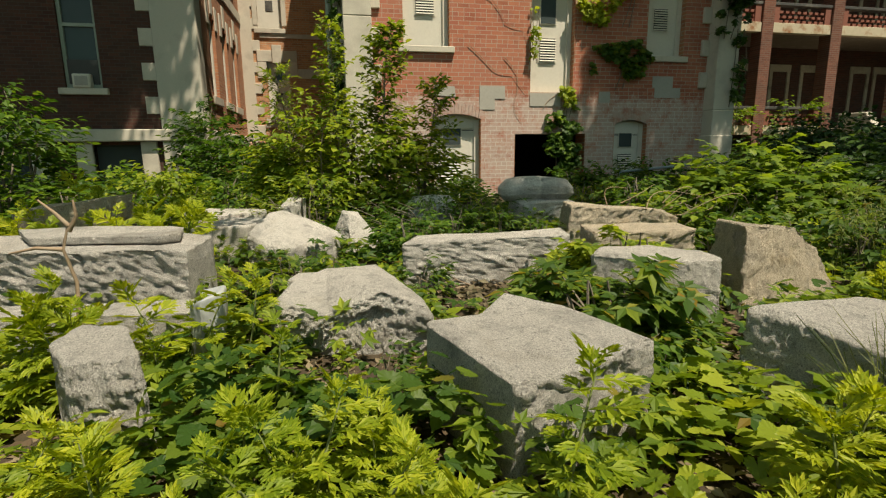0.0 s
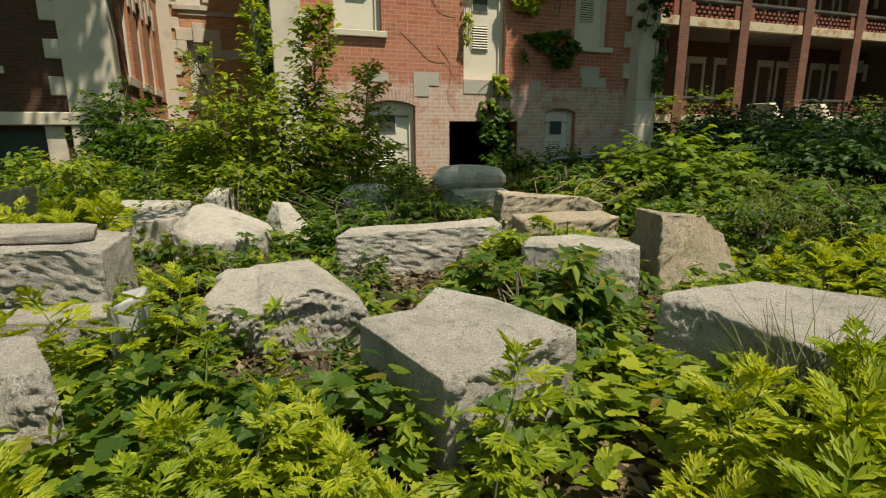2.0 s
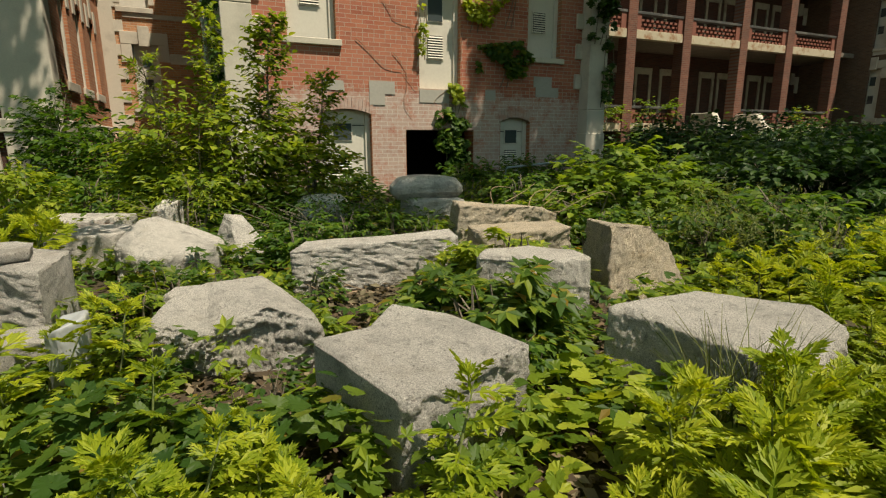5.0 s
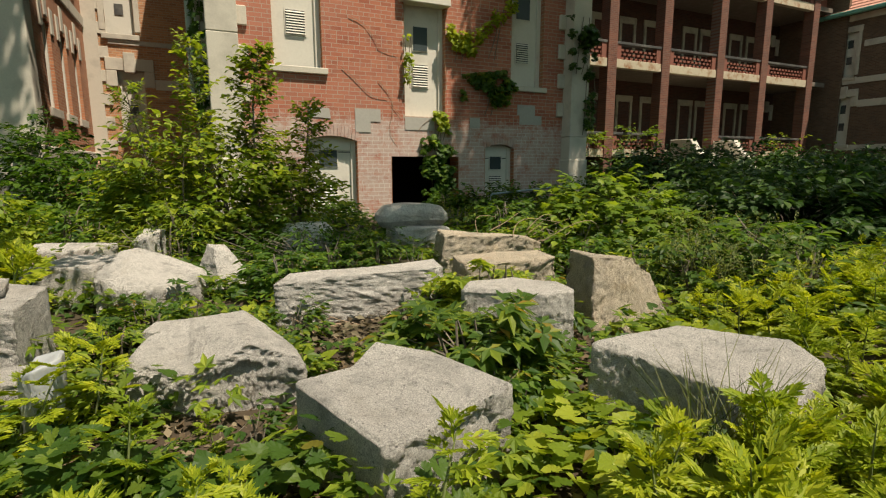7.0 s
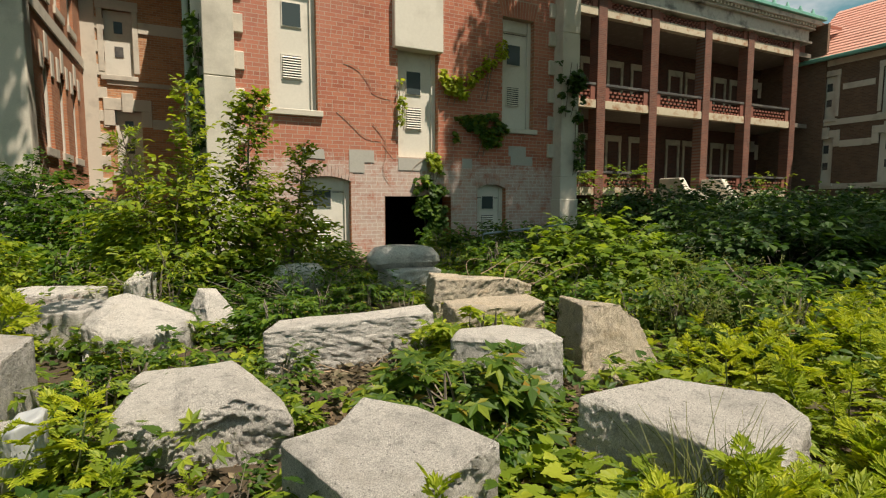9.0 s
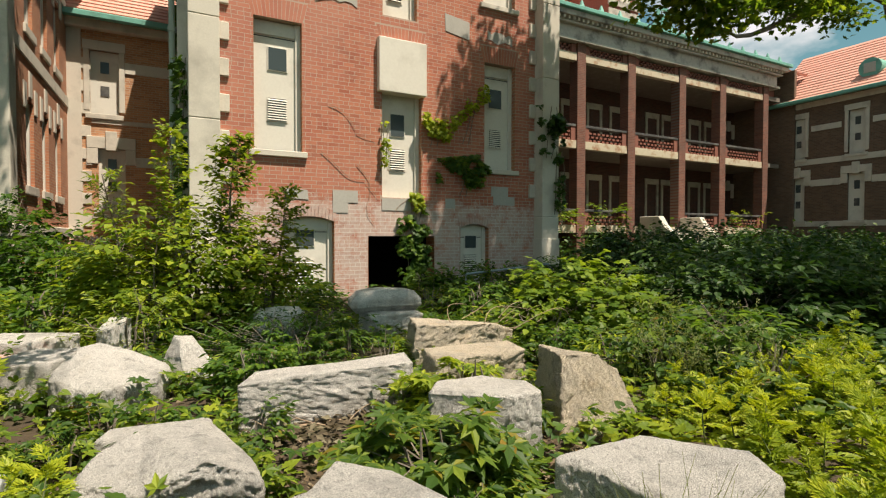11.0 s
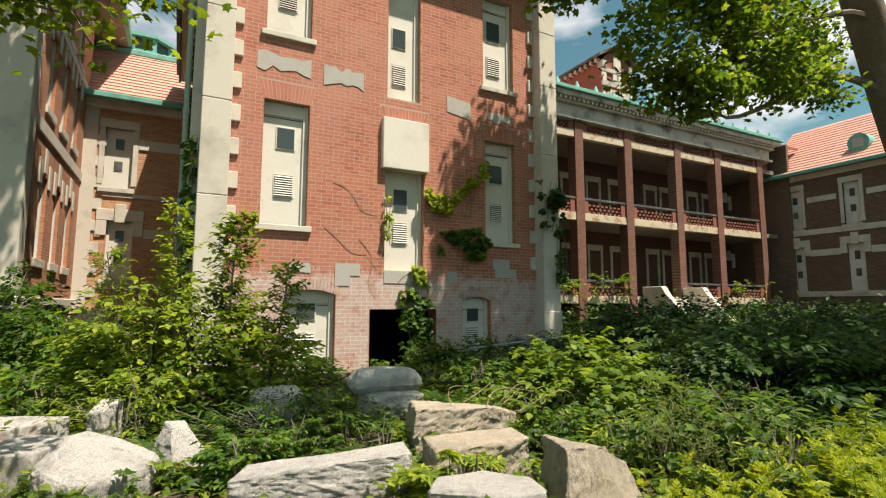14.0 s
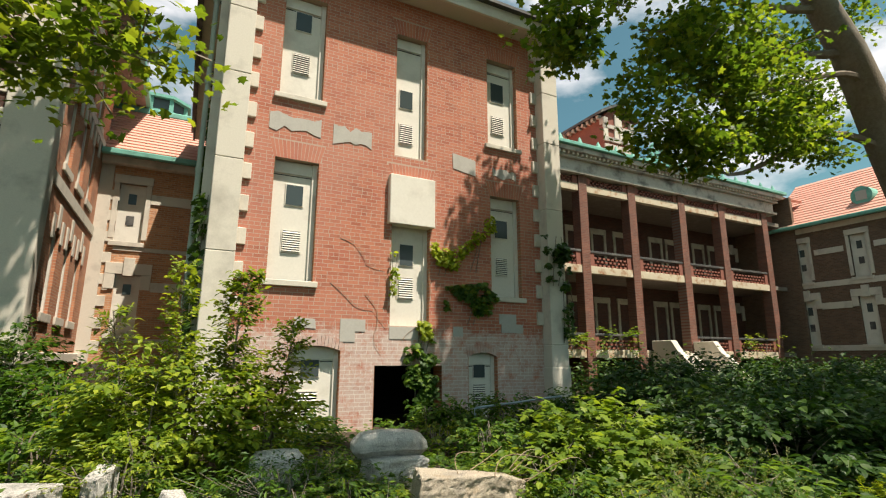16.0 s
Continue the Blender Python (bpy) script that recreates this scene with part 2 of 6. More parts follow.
# Leaf green darkened for plants in shade; the shade is in the colour.
L_SHADED = leaf("leaf_shaded", ((0, (0.03, 0.07, 0.015)), (0.7, (0.06, 0.12, 0.02)), (1, (0.11, 0.17, 0.03))), 0.35)
L_TREE = leaf("leaf_tree", ((0, (0.07, 0.13, 0.016)), (0.6, (0.14, 0.21, 0.022)), (1, (0.30, 0.35, 0.035))), 0.6, 0.5, 1.7)
L_BOUGH = leaf("leaf_bough", ((0, (0.07, 0.12, 0.012)), (0.6, (0.14, 0.20, 0.018)), (1, (0.27, 0.31, 0.03))), 0.6, 0.5, 1.5)
L_GRASS = leaf("leaf_grass", ((0, (0.10, 0.15, 0.03)), (1, (0.26, 0.27, 0.10))), 0.4)
L_LITTER = leaf("leaf_litter", ((0, (0.10, 0.065, 0.04)), (0.6, (0.20, 0.13, 0.085)), (1, (0.34, 0.26, 0.18))), 0.1, 0.9)


# ---------------------------------------------------------------- builders
def box(bm, x0, x1, y0, y1, z0, z1):
    v = [bm.verts.new((x, y, z)) for z in (z0, z1) for y in (y0, y1) for x in (x0, x1)]
    for q in ((0, 2, 3, 1), (4, 5, 7, 6), (0, 1, 5, 4), (2, 6, 7, 3), (0, 4, 6, 2), (1, 3, 7, 5)):
        bm.faces.new([v[i] for i in q])
    return v


def prism(bm, pts, lift):
    """pts: outline of one face; lift: the vector to the other."""
    a = [bm.verts.new(p) for p in pts]
    b = [bm.verts.new(Vector(p) + Vector(lift)) for p in pts]
    bm.faces.new(a[::-1])
    bm.faces.new(b)
    for i in range(len(a)):
        j = (i + 1) % len(a)
        bm.faces.new((a[i], a[j], b[j], b[i]))
    bmesh.ops.recalc_face_normals(bm, faces=bm.faces)


def link(name, bm, mat, soft=0.0, smooth=False):
    if soft:
        bmesh.ops.bevel(bm, geom=list(bm.edges), offset=soft, segments=1, affect="EDGES", clamp_overlap=True)
    me = bpy.data.meshes.new(name)
    bm.to_mesh(me)
    bm.free()
    me.materials.append(mat)
    if smooth:
        me.polygons.foreach_set("use_smooth", [True] * len(me.polygons))
    return new(name, me)


def part(name, bm, mat, parent, label="", soft=0.0, smooth=False):
    ob = link(name, bm, mat, soft, smooth)
    ob.parent = parent
    if label:
        ob["label"] = label
    return ob


def bx(*a):
    bm = bmesh.new()
    box(bm, *a)
    return bm


def slab(name, dims, mat, parent, label="", soft=0.0):
    return part(name, bx(*dims), mat, parent, label, soft)


def holed(bm, axis, at, depth, u0, u1, z0, z1, holes):
    """A wall of that depth behind the plane at, along x or y, with rectangular holes (u0, u1, z0, z1)."""
    us = sorted({u0, u1, *[h[0] for h in holes], *[h[1] for h in holes]})
    us = [u for u in us if u0 <= u <= u1]
    for a, b in zip(us, us[1:]):
        c = (a + b) / 2
        cuts = sorted((h[2], h[3]) for h in holes if h[0] < c < h[1])
        z = z0
        for p, q in cuts + [(z1, z1)]:
            if p > z:
                box(bm, a, b, at, at + depth, z, p) if axis == "x" else box(bm, at, at + depth, a, b, z, p)
            z = max(z, q)


def setting(name, label, category):
    return tagged(new(name), label, category, kind="structure")


def soup(name, verts, tris, mat, parent=None, smooth=False):
    """A mesh object from arrays of corners and triangles."""
    me = bpy.data.meshes.new(name)
    me.vertices.add(len(verts))
    me.vertices.foreach_set("co", np.asarray(verts, np.float32).ravel())
    me.loops.add(len(tris) * 3)
    me.loops.foreach_set("vertex_index", np.asarray(tris, np.int32).ravel())
    me.polygons.add(len(tris))
    me.polygons.foreach_set("loop_start", np.arange(0, len(tris) * 3, 3, dtype=np.int32))
    me.polygons.foreach_set("loop_total", np.full(len(tris), 3, np.int32))
    me.update(calc_edges=True)
    me.polygons.foreach_set("use_smooth", [smooth] * len(tris))
    me.materials.append(mat)
    ob = new(name, me)
    ob.parent = parent
    return ob


# ---------------------------------------------------------------- ground
def ground_z(x, y):
    z = 0.46 + 0.05 * noise.noise((x * 0.5, y * 0.5, 3.0)) + 0.02 * noise.noise((x * 2.5, y * 2.5, 7.0))
    return z - 0.06 * min(max((y - 5) / 5, 0), 1)


def build_ground():
    bm = bmesh.new()
    xs = sorted({*np.linspace(-3, 5, 70), *np.linspace(-25, 40, 60), -600.0, -150.0, -60.0, 80.0, 200.0, 700.0})
    ys = sorted({*np.linspace(-0.5, 6, 60), *np.linspace(-10, 30, 50), -600.0, -150.0, -40.0, 60.0, 200.0, 900.0})
    grid = [[bm.verts.new((x, y, ground_z(x, y))) for x in xs] for y in ys]
    for j in range(len(ys) - 1):
        for i in range(len(xs) - 1):
            bm.faces.new((grid[j][i], grid[j][i + 1], grid[j + 1][i + 1], grid[j + 1][i]))
    return tagged(link("ground", bm, M_SOIL, smooth=True), "dark soil ground with leaf litter under the weeds", "ground", kind="structure")


build_ground()

# ---------------------------------------------------------------- main block
WY = 9.8
BASE = 0.1
OPEN = dict(mid_l=(1.70, 2.555, 3.15, 5.53), up_l=(1.69, 2.55, 6.86, 9.16), up_c=(4.14, 4.9, 6.02, 8.95),
            mid_c=(4.12, 5.0, 2.38, 5.45), mid_r=(6.54, 7.37, 3.10, 5.46), up_r=(6.50, 7.36, 6.74, 9.0),
            door_l=(2.2, 3.15, BASE, 1.97), hole=(3.83, 5.30, BASE, 1.6), door_r=(5.93, 6.66, BASE, 1.87))
main = setting("wall_main", "weathered red brick facade with limewashed base", "wall")
bm = bmesh.new()
holed(bm, "x", WY, 0.4, 1.0, 8.1, BASE, 10.0, list(OPEN.values()))
part("backing", bm, M_MORTAR, main)
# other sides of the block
slab("side_wall", (0.72, 1.0, WY + 0.1, 19.9, BASE, 10.0), M_BRICK_SHADED_Y, main)
slab("side_wall", (8.1, 8.38, WY + 0.1, 19.9, BASE, 10.0), M_BRICK_SHADED_Y, main)
slab("back_wall", (1.0, 8.1, 19.6, 19.9, BASE, 10.0), M_BRICK_SHADED, main)
# Black floor and wall added behind the openings as interior darkness.
slab("basement_floor", (1.0, 8.1, 10.2, 19.6, 0.0, 0.12), M_UNLIT, main)
slab("inner_wall", (1.0, 8.1, 12.4, 12.6, 0.12, 10.0), M_UNLIT, main)

slab("stone_return", (0.5, 0.72, WY + 0.15, WY + 0.55, BASE, 9.78), M_STONE, main, "narrow stone return", 0.01)
pipe = tagged(new("downpipe"), "pale green iron downpipe with collars", "pipe")
part("pipe", (lambda b: (bmesh.ops.create_cone(b, cap_ends=True, segments=12, radius1=0.05, radius2=0.05, depth=7.2, matrix=Matrix.Translation((0.42, WY + 0.5, 6.2))), b)[1])(bmesh.new()), M_PIPE, pipe, smooth=False)
for z in (3.4, 5.2, 7.0, 8.8):
    part("collar", (lambda b: (bmesh.ops.create_cone(b, cap_ends=True, segments=12, radius1=0.066, radius2=0.066, depth=0.09, matrix=Matrix.Translation((0.42, WY + 0.5, z))), b)[1])(bmesh.new()), M_PIPE, pipe)
    slab("bracket", (0.46, 0.505, WY + 0.47, WY + 0.53, z - 0.02, z + 0.02), M_IRON, pipe)

roof = setting("roof_main", "shallow roof with deep cream painted eaves", "roof")
slab("soffit", (0.15, 8.95, 9.32, 20.4, 9.80, 9.92), M_STONE, roof)
slab("fascia", (0.10, 9.0, 9.25, 9.32, 9.76, 10.06), M_PANEL, roof, "cream painted fascia board", 0.01)
slab("fascia", (0.08, 0.15, 9.25, 20.4, 9.76, 10.06), M_IRON, roof)
slab("fascia", (8.95, 9.02, 9.25, 20.4, 9.76, 10.06), M_PANEL, roof)
bm = bmesh.new()
prism(bm, [(0.0, 9.12, 10.06), (9.1, 9.12, 10.06), (9.1, 20.5, 10.06), (0.0, 20.5, 10.06)], (0, 0, 0.08))
part("roof_deck", bm, M_IRON, roof)

for x0, x1 in ((0.65, 1.13), (7.93, 8.42)):
    p = setting("corner_pilaster", "tall smooth cast stone corner pilaster", "pilaster")
    cuts = [0.1, 2.05, 3.55, 5.25, 6.95, 8.3, 9.6]
    for a, b in zip(cuts, cuts[1:]):
        slab("stone_course", (x0, x1, WY - 0.3, WY + 0.35, a + 0.004, b - 0.004), M_STONE, p, soft=0.012)
    slab("core", (x0 + 0.02, x1 - 0.02, WY - 0.28, WY + 0.33, 0.05, 9.78), M_STONE, p)
    slab("capital", (x0 - 0.05, x1 + 0.05, WY - 0.36, WY + 0.35, 9.6, 9.795), M_STONE, p, soft=0.015)
    slab("plinth", (x0 - 0.02, x1 + 0.02, WY - 0.32, WY + 0.3, 0.05, 1.55), M_STONE, p, soft=0.015)
    left = x0 < 4
    z, k = 2.5, 0
    while z < 9.4:
        w = 0.17 if k % 2 == 0 else 0.165
        a, b = (x1, x1 + w) if left else (x0 - w, x0)
        slab("quoin", (a, b, WY - 0.06, WY + 0.1, z, z + 0.31), M_STONE, p, "pale cast stone quoin block", 0.012)
        z += 0.62
        k += 1


def louvre(x, z, w, h, y, parent):
    v = slab("vent", (x - w / 2 - 0.025, x + w / 2 + 0.025, y - 0.012, y, z - h / 2 - 0.025, z + h / 2 + 0.025), M_PANEL, parent, "louvred vent")
    slab("vent_void", (x - w / 2, x + w / 2, y - 0.016, y - 0.0125, z - h / 2, z + h / 2), M_UNLIT, v)
    k = 9
    for i in range(k):
        zz = z - h / 2 + (i + 0.5) * h / k
        bm = bmesh.new()
        prism(bm, [(x - w / 2, y - 0.04, zz - 0.018), (x - w / 2, y - 0.034, zz - 0.022), (x - w / 2, y - 0.016, zz + 0.004), (x - w / 2, y - 0.022, zz + 0.008)], (w, 0, 0))
        part("slat", bm, M_PANEL, v)


def blind_window(name, o, sill=True, pane=None, vent=None, joint=None, arch=False, dims=None):
    x0, x1, z0, z1 = o
    w = setting(name, "boarded window with a cream panel, small pane and louvred vent", "window")
    y = WY + 0.17
    slab("panel", (x0 - 0.02, x1 + 0.02, y, y + 0.04, z0 - 0.02, z1 + 0.02), M_PANEL, w, soft=0.003)
    # Raised strip added where the right jamb's shadow crosses the panel.
    slab("side_board", (x1 - 0.1, x1 - 0.004, y - 0.045, y - 0.003, z0, z1), M_PANEL, w, soft=0.004)
    slab("head_board", (x0 + 0.004, x1 - 0.103, y - 0.03, y - 0.003, z1 - 0.26, z1 - 0.02), M_PANEL, w, soft=0.004)
    slab("joint", (x0 + 0.004, x1 - 0.103, y - 0.008, y - 0.003, z1 - 0.3, z1 - 0.285), M_UNLIT, w)
    if pane:
        px, pz, pw, ph = pane
        f = slab("pane_frame", (px - pw / 2 - 0.02, px + pw / 2 + 0.02, y - 0.02, y - 0.004, pz - ph / 2 - 0.02, pz + ph / 2 + 0.02), M_PANEL, w, soft=0.003)
        slab("pane", (px - pw / 2, px + pw / 2, y - 0.026, y - 0.021, pz - ph / 2, pz + ph / 2), M_GLASS, f, "dull grey-green pane")
    if vent:
        louvre(*vent, y - 0.003, w)
    if sill:
        slab("sill", (x0 - 0.09, x1 + 0.08, WY - 0.07, y, z0 - 0.11, z0), M_STONE, w, "stone sill", 0.01)
    return w


blind_window("window_1", OPEN["mid_l"], pane=(2.14, 4.85, 0.32, 0.40), vent=(2.13, 3.93, 0.33, 0.40))
blind_window("window_2", OPEN["up_l"], pane=(2.1, 8.65, 0.32, 0.42), vent=(2.1, 7.68, 0.33, 0.42))
blind_window("window_3", OPEN["up_c"], False, pane=(4.45, 7.45, 0.3, 0.42), vent=(4.46, 6.62, 0.30, 0.44))
blind_window("window_4", OPEN["mid_c"], False, pane=(4.52, 3.88, 0.3, 0.44), vent=(4.52, 3.18, 0.32, 0.42))
blind_window("window_5", OPEN["mid_r"], pane=(6.92, 4.72, 0.34, 0.42), vent=(6.92, 3.82, 0.3, 0.40))
blind_window("window_6", OPEN["up_r"], pane=(6.88, 8.22, 0.36, 0.5), vent=(6.88, 7.35, 0.34, 0.45))
blind_window("window_7", OPEN["door_l"], False, pane=(2.62, 1.62, 0.34, 0.42), vent=(2.58, 0.88, 0.40, 0.5))
blind_window("window_8", OPEN["door_r"], False, pane=(6.28, 1.55, 0.28, 0.42), vent=(6.28, 0.98, 0.30, 0.42))
bm = bmesh.new()
box(bm, 4.02, 5.06, WY - 0.14, WY + 0.12, 4.47, 5.54)
tagged(link("vent_housing", bm, M_PANEL, 0.012), "cream painted metal box fixed over a window", "duct box")

# ---------------------------------------------------------------- wing behind, to the west of the main block
LY, LX, SY = 20.0, -2.55, 13.5
back = setting("wall_back_wing", "sunlit brick wall with stone bands", "wall")
LB_OPEN = [(-1.95, -1.15, 5.55, 7.6), (-1.75, -1.0, 2.5, 4.45)]
bm = bmesh.new()
holed(bm, "x", LY, 0.35, LX - 0.3, 4.0, 0.2, 8.5, LB_OPEN)
part("brickwork", bm, M_BRICK_X, back)
for z0, z1 in ((6.95, 7.3), (5.25, 5.38), (3.9, 4.22), (2.2, 2.33)):
    for u0, u1 in ((LX + 0.64, -2.12 if z0 > 6 else -2.06), (-0.98 if z0 > 6 else -0.69, 4.0)) if z0 in (6.95, 3.9) else ((LX + 0.64, 4.0),):
        slab("band", (u0, u1, LY - 0.05, LY - 0.002, z0, z1), M_STONE, back, "pale stone band")
for k in range(9):
    z = 1.2 + k * 0.72
    slab("quoin", (LX, LX + 0.62, LY - 0.04, LY - 0.002, z, z + 0.35), M_STONE, back, soft=0.01)
slab("pier", (LX, LX + 0.38, LY - 0.06, LY - 0.003, 0.3, 8.3), M_STONE, back)
slab("cornice", (LX, 4.0, LY - 0.3, LY, 8.2, 8.45), M_STONE, back, soft=0.02)


def far_window(name, x0, x1, z0, z1, y, hood=False, axis="x", board=None):
    """A boarded window with stone surround in a far wall; axis: the wall runs along x (faces -y) or y (faces -x)."""
    w = setting(name, "boarded cream window in a stepped stone surround", "window")

    def piece(n, u0, u1, d0, d1, a, b, mat, lab="", soft=0.0):
        dims = (u0, u1, y + d0, y + d1, a, b) if axis == "x" else (y + d0, y + d1, u0, u1, a, b)
        return slab(n, dims, mat, w, lab, soft)

    board, trim = board or M_PANEL, board or M_STONE
    piece("panel", x0, x1, 0.12, 0.16, z0, z1, board)
    c, h = (x0 + x1) / 2, z1 - z0
    piece("pane", c - 0.12, c + 0.12, 0.10, 0.119, z0 + h * 0.66, z0 + h * 0.84, M_GLASS)
    piece("vent", c - 0.12, c + 0.12, 0.10, 0.119, z0 + h * 0.3, z0 + h * 0.46, M_IRON)
    piece("sill", x0 - 0.12, x1 + 0.12, -0.1, 0.12, z0 - 0.16, z0, trim, soft=0.01)
    if hood:
        piece("lintel", x0 - 0.3, x1 + 0.3, -0.07, 0.1, z1, z1 + 0.38, trim, soft=0.01)
        piece("keystone", c - 0.16, c + 0.16, -0.12, 0.1, z1 - 0.06, z1 + 0.55, trim, soft=0.01)
        for a, b in ((x0 - 0.3, x0), (x1, x1 + 0.3)):
            piece("jamb_stone", a, b, -0.065, 0.1, z1 - 0.5, z1 - 0.003, trim, soft=0.01)
    else:
        piece("lintel", x0 - 0.18, x1 + 0.18, -0.055, 0.1, z1, z1 + 0.3, trim, soft=0.01)
        for a, b in ((x0 - 0.16, x0), (x1, x1 + 0.16)):
            piece("jamb_stone", a, b, -0.055, 0.1, z0 + 0.1, z1 - 0.003, trim, soft=0.01)
    return w


far_window("window_9", *LB_OPEN[0][:2], *LB_OPEN[0][2:], LY)
far_window("window_10", *LB_OPEN[1][:2], *LB_OPEN[1][2:], LY, True)


def tiled(parent, p, along, up, rows, cols, r=0.05):
    """Courses of clay tiles on a slope: p is the eave's corner, along and up its two edges."""
    p, along, up = Vector(p), Vector(along), Vector(up)
    nrm = along.cross(up).normalized()
    if nrm.z < 0:
        nrm = -nrm
    vs, ts = [], []
    for j in range(rows):
        a, b = p + up * (j / rows), p + up * ((j + 1.12) / rows)
        for i in range(cols):
            s, e = along * (i / cols), along * ((i + 0.96) / cols)
            k = len(vs)
            vs += [a + s + nrm * r, a + e + nrm * r, b + e + nrm * 0.01, b + s + nrm * 0.01, a + s, a + e]
            ts += [(k, k + 1, k + 2), (k, k + 2, k + 3), (k + 4, k + 5, k + 1), (k + 4, k + 1, k)]
    ob = soup("tile_courses", [tuple(v) for v in vs], ts, M_TILE, parent)
    return tagged(ob, "overlapping salmon-red clay tiles", kind="stuff")


lroof = setting("roof_back_wing", "red clay tile roof with green copper gutter", "roof")
bm = bmesh.new()
prism(bm, [(-3.2, 19.55, 8.5), (4.0, 19.55, 8.5), (4.0, 22.6, 11.4), (-3.2, 22.6, 11.4)], (0, 0.06, -0.08))
part("deck", bm, M_TILE, lroof)
bm = bmesh.new()
prism(bm, [(-3.2, 22.65, 11.4), (4.0, 22.65, 11.4), (4.0, 27.5, 8.6), (-3.2, 27.5, 8.6)], (0, -0.06, -0.08))
part("deck", bm, M_TILE, lroof)
tiled(lroof, (-3.2, 19.6, 8.56), (7.2, 0, 0), (0, 3.0, 2.86), 16, 36)
slab("gutter", (-3.2, 4.0, 19.4, 19.62, 8.42, 8.62), M_COPPER, lroof, "green copper gutter", 0.03)
slab("ridge_cap", (-3.2, 4.0, 22.45, 22.75, 11.35, 11.6), M_COPPER, lroof, "pale green copper ridge", 0.04)

cup = tagged(new("cupola"), "octagonal brick cupola with green copper lantern", "cupola")


def ngon(cx, cy, r, k=8, turn=0.39):
    return [(cx + r * math.cos(turn + i * math.tau / k), cy + r * math.sin(turn + i * math.tau / k)) for i in range(k)]


CUX = -1.3
for nm, r, z0, z1, mat, lab in (("drum", 1.0, 9.0, 11.95, M_TERRA, "banded red brick drum"), ("lantern", 0.98, 11.95, 12.55, M_GLASS, "dull glass lantern"), ("cornice", 1.2, 12.55, 12.68, M_COPPER, "green copper cornice"), ("sill_ring", 1.1, 11.9, 12.02, M_COPPER, "")):
    bm = bmesh.new()
    prism(bm, [(x, y, z0) for x, y in ngon(CUX, 24.3, r)], (0, 0, z1 - z0))
    part(nm, bm, mat, cup, lab)
for z in (11.3, 11.5, 11.7):
    bm = bmesh.new()
    prism(bm, [(x, y, z) for x, y in ngon(CUX, 24.3, 1.03)], (0, 0, 0.07))
    part("brick_band", bm, M_TILE, cup)
for x, y in ngon(CUX, 24.3, 1.0):
    slab("post", (x - 0.08, x + 0.08, y - 0.08, y + 0.08, 11.95, 12.55), M_COPPER, cup)
bm = bmesh.new()
ring, top = [bm.verts.new((x, y, 12.68)) for x, y in ngon(CUX, 24.3, 1.15)], bm.verts.new((CUX, 24.3, 13.0))
for i in range(8):
    bm.faces.new((ring[i], ring[(i + 1) % 8], top))
bm.faces.new(ring[::-1])
part("cap", bm, M_COPPER, cup)

# ---------------------------------------------------------------- west block: a sunlit side and a shaded front
west = setting("wall_west_block", "tall brick block in tree shade, with stone trim", "wall")
WEST_WIN = [(-5.35, -4.6, 2.75, 4.75), (-7.6, -6.85, 2.75, 4.75), (-5.35, -4.6, 6.6, 8.6), (-7.6, -6.85, 6.6, 8.6)]
WEST_LOW = [(-4.95, -3.95, 0.4, 1.5), (-7.2, -6.2, 0.4, 1.5)]
bm = bmesh.new()
holed(bm, "x", SY, 0.35, -14.0, LX - 0.02, 0.2, 11.6, WEST_WIN + WEST_LOW)
# Front brick is coloured darker than the side to carry the tree shade.
part("front_brickwork", bm, M_BRICK_SHADED, west)
SIDE_WIN = [(y, y + 0.75, z, z + h) for z, h in ((2.75, 2.0), (6.4, 1.9), (9.0, 1.5)) for y in (14.9, 16.5, 18.1)]
bm = bmesh.new()
holed(bm, "y", LX - 0.35, 0.35, SY + 0.36, LY + 0.4, 0.2, 11.6, SIDE_WIN)
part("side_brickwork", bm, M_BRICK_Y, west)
# Black block fills the interior so that windows look into darkness.
slab("inner_wall", (-13.8, LX - 0.8, SY + 0.8, 22, 0.2, 11.5), M_UNLIT, west)
slab("water_table", (-14.0, LX + 0.12, SY - 0.2, SY, 1.58, 1.85), M_STONE, west, "pale stone ledge", 0.02)
slab("water_table", (LX, LX + 0.12, SY, LY, 1.58, 1.85), M_STONE, west, soft=0.02)
slab("corner_pilaster", (-3.45, LX + 0.05, SY - 0.12, SY + 0.4, 1.85, 11.4), M_STONE, west, "tall cast stone corner pilaster", 0.02)
slab("pilaster_base", (-3.45, LX + 0.1, SY - 0.16, SY + 0.4, 0.2, 1.58), M_STONE, west, soft=0.02)
for k in range(13):
    z = 2.2 + k * 0.74
    slab("quoin", (-3.75, -3.452, SY - 0.04, SY + 0.1, z, z + 0.38), M_STONE, west, soft=0.012)
for z0, z1 in ((5.65, 5.95), (8.6, 8.85), (10.9, 11.3)):
    slab("band", (LX, LX + 0.045, SY + 0.4, LY - 0.07, z0, z1), M_STONE, west)
    slab("band", (-14.0, -3.76, SY - 0.07, SY, z0, z1), M_STONE, west)
slab("eave", (-14.5, LX + 0.8, SY - 0.8, LY + 3, 11.6, 11.8), M_WOOD, west, "dark timber eave soffit")
slab("gutter", (LX + 0.8, LX + 0.95, SY - 0.8, LY + 3, 11.65, 11.9), M_COPPER, west, "green copper gutter")


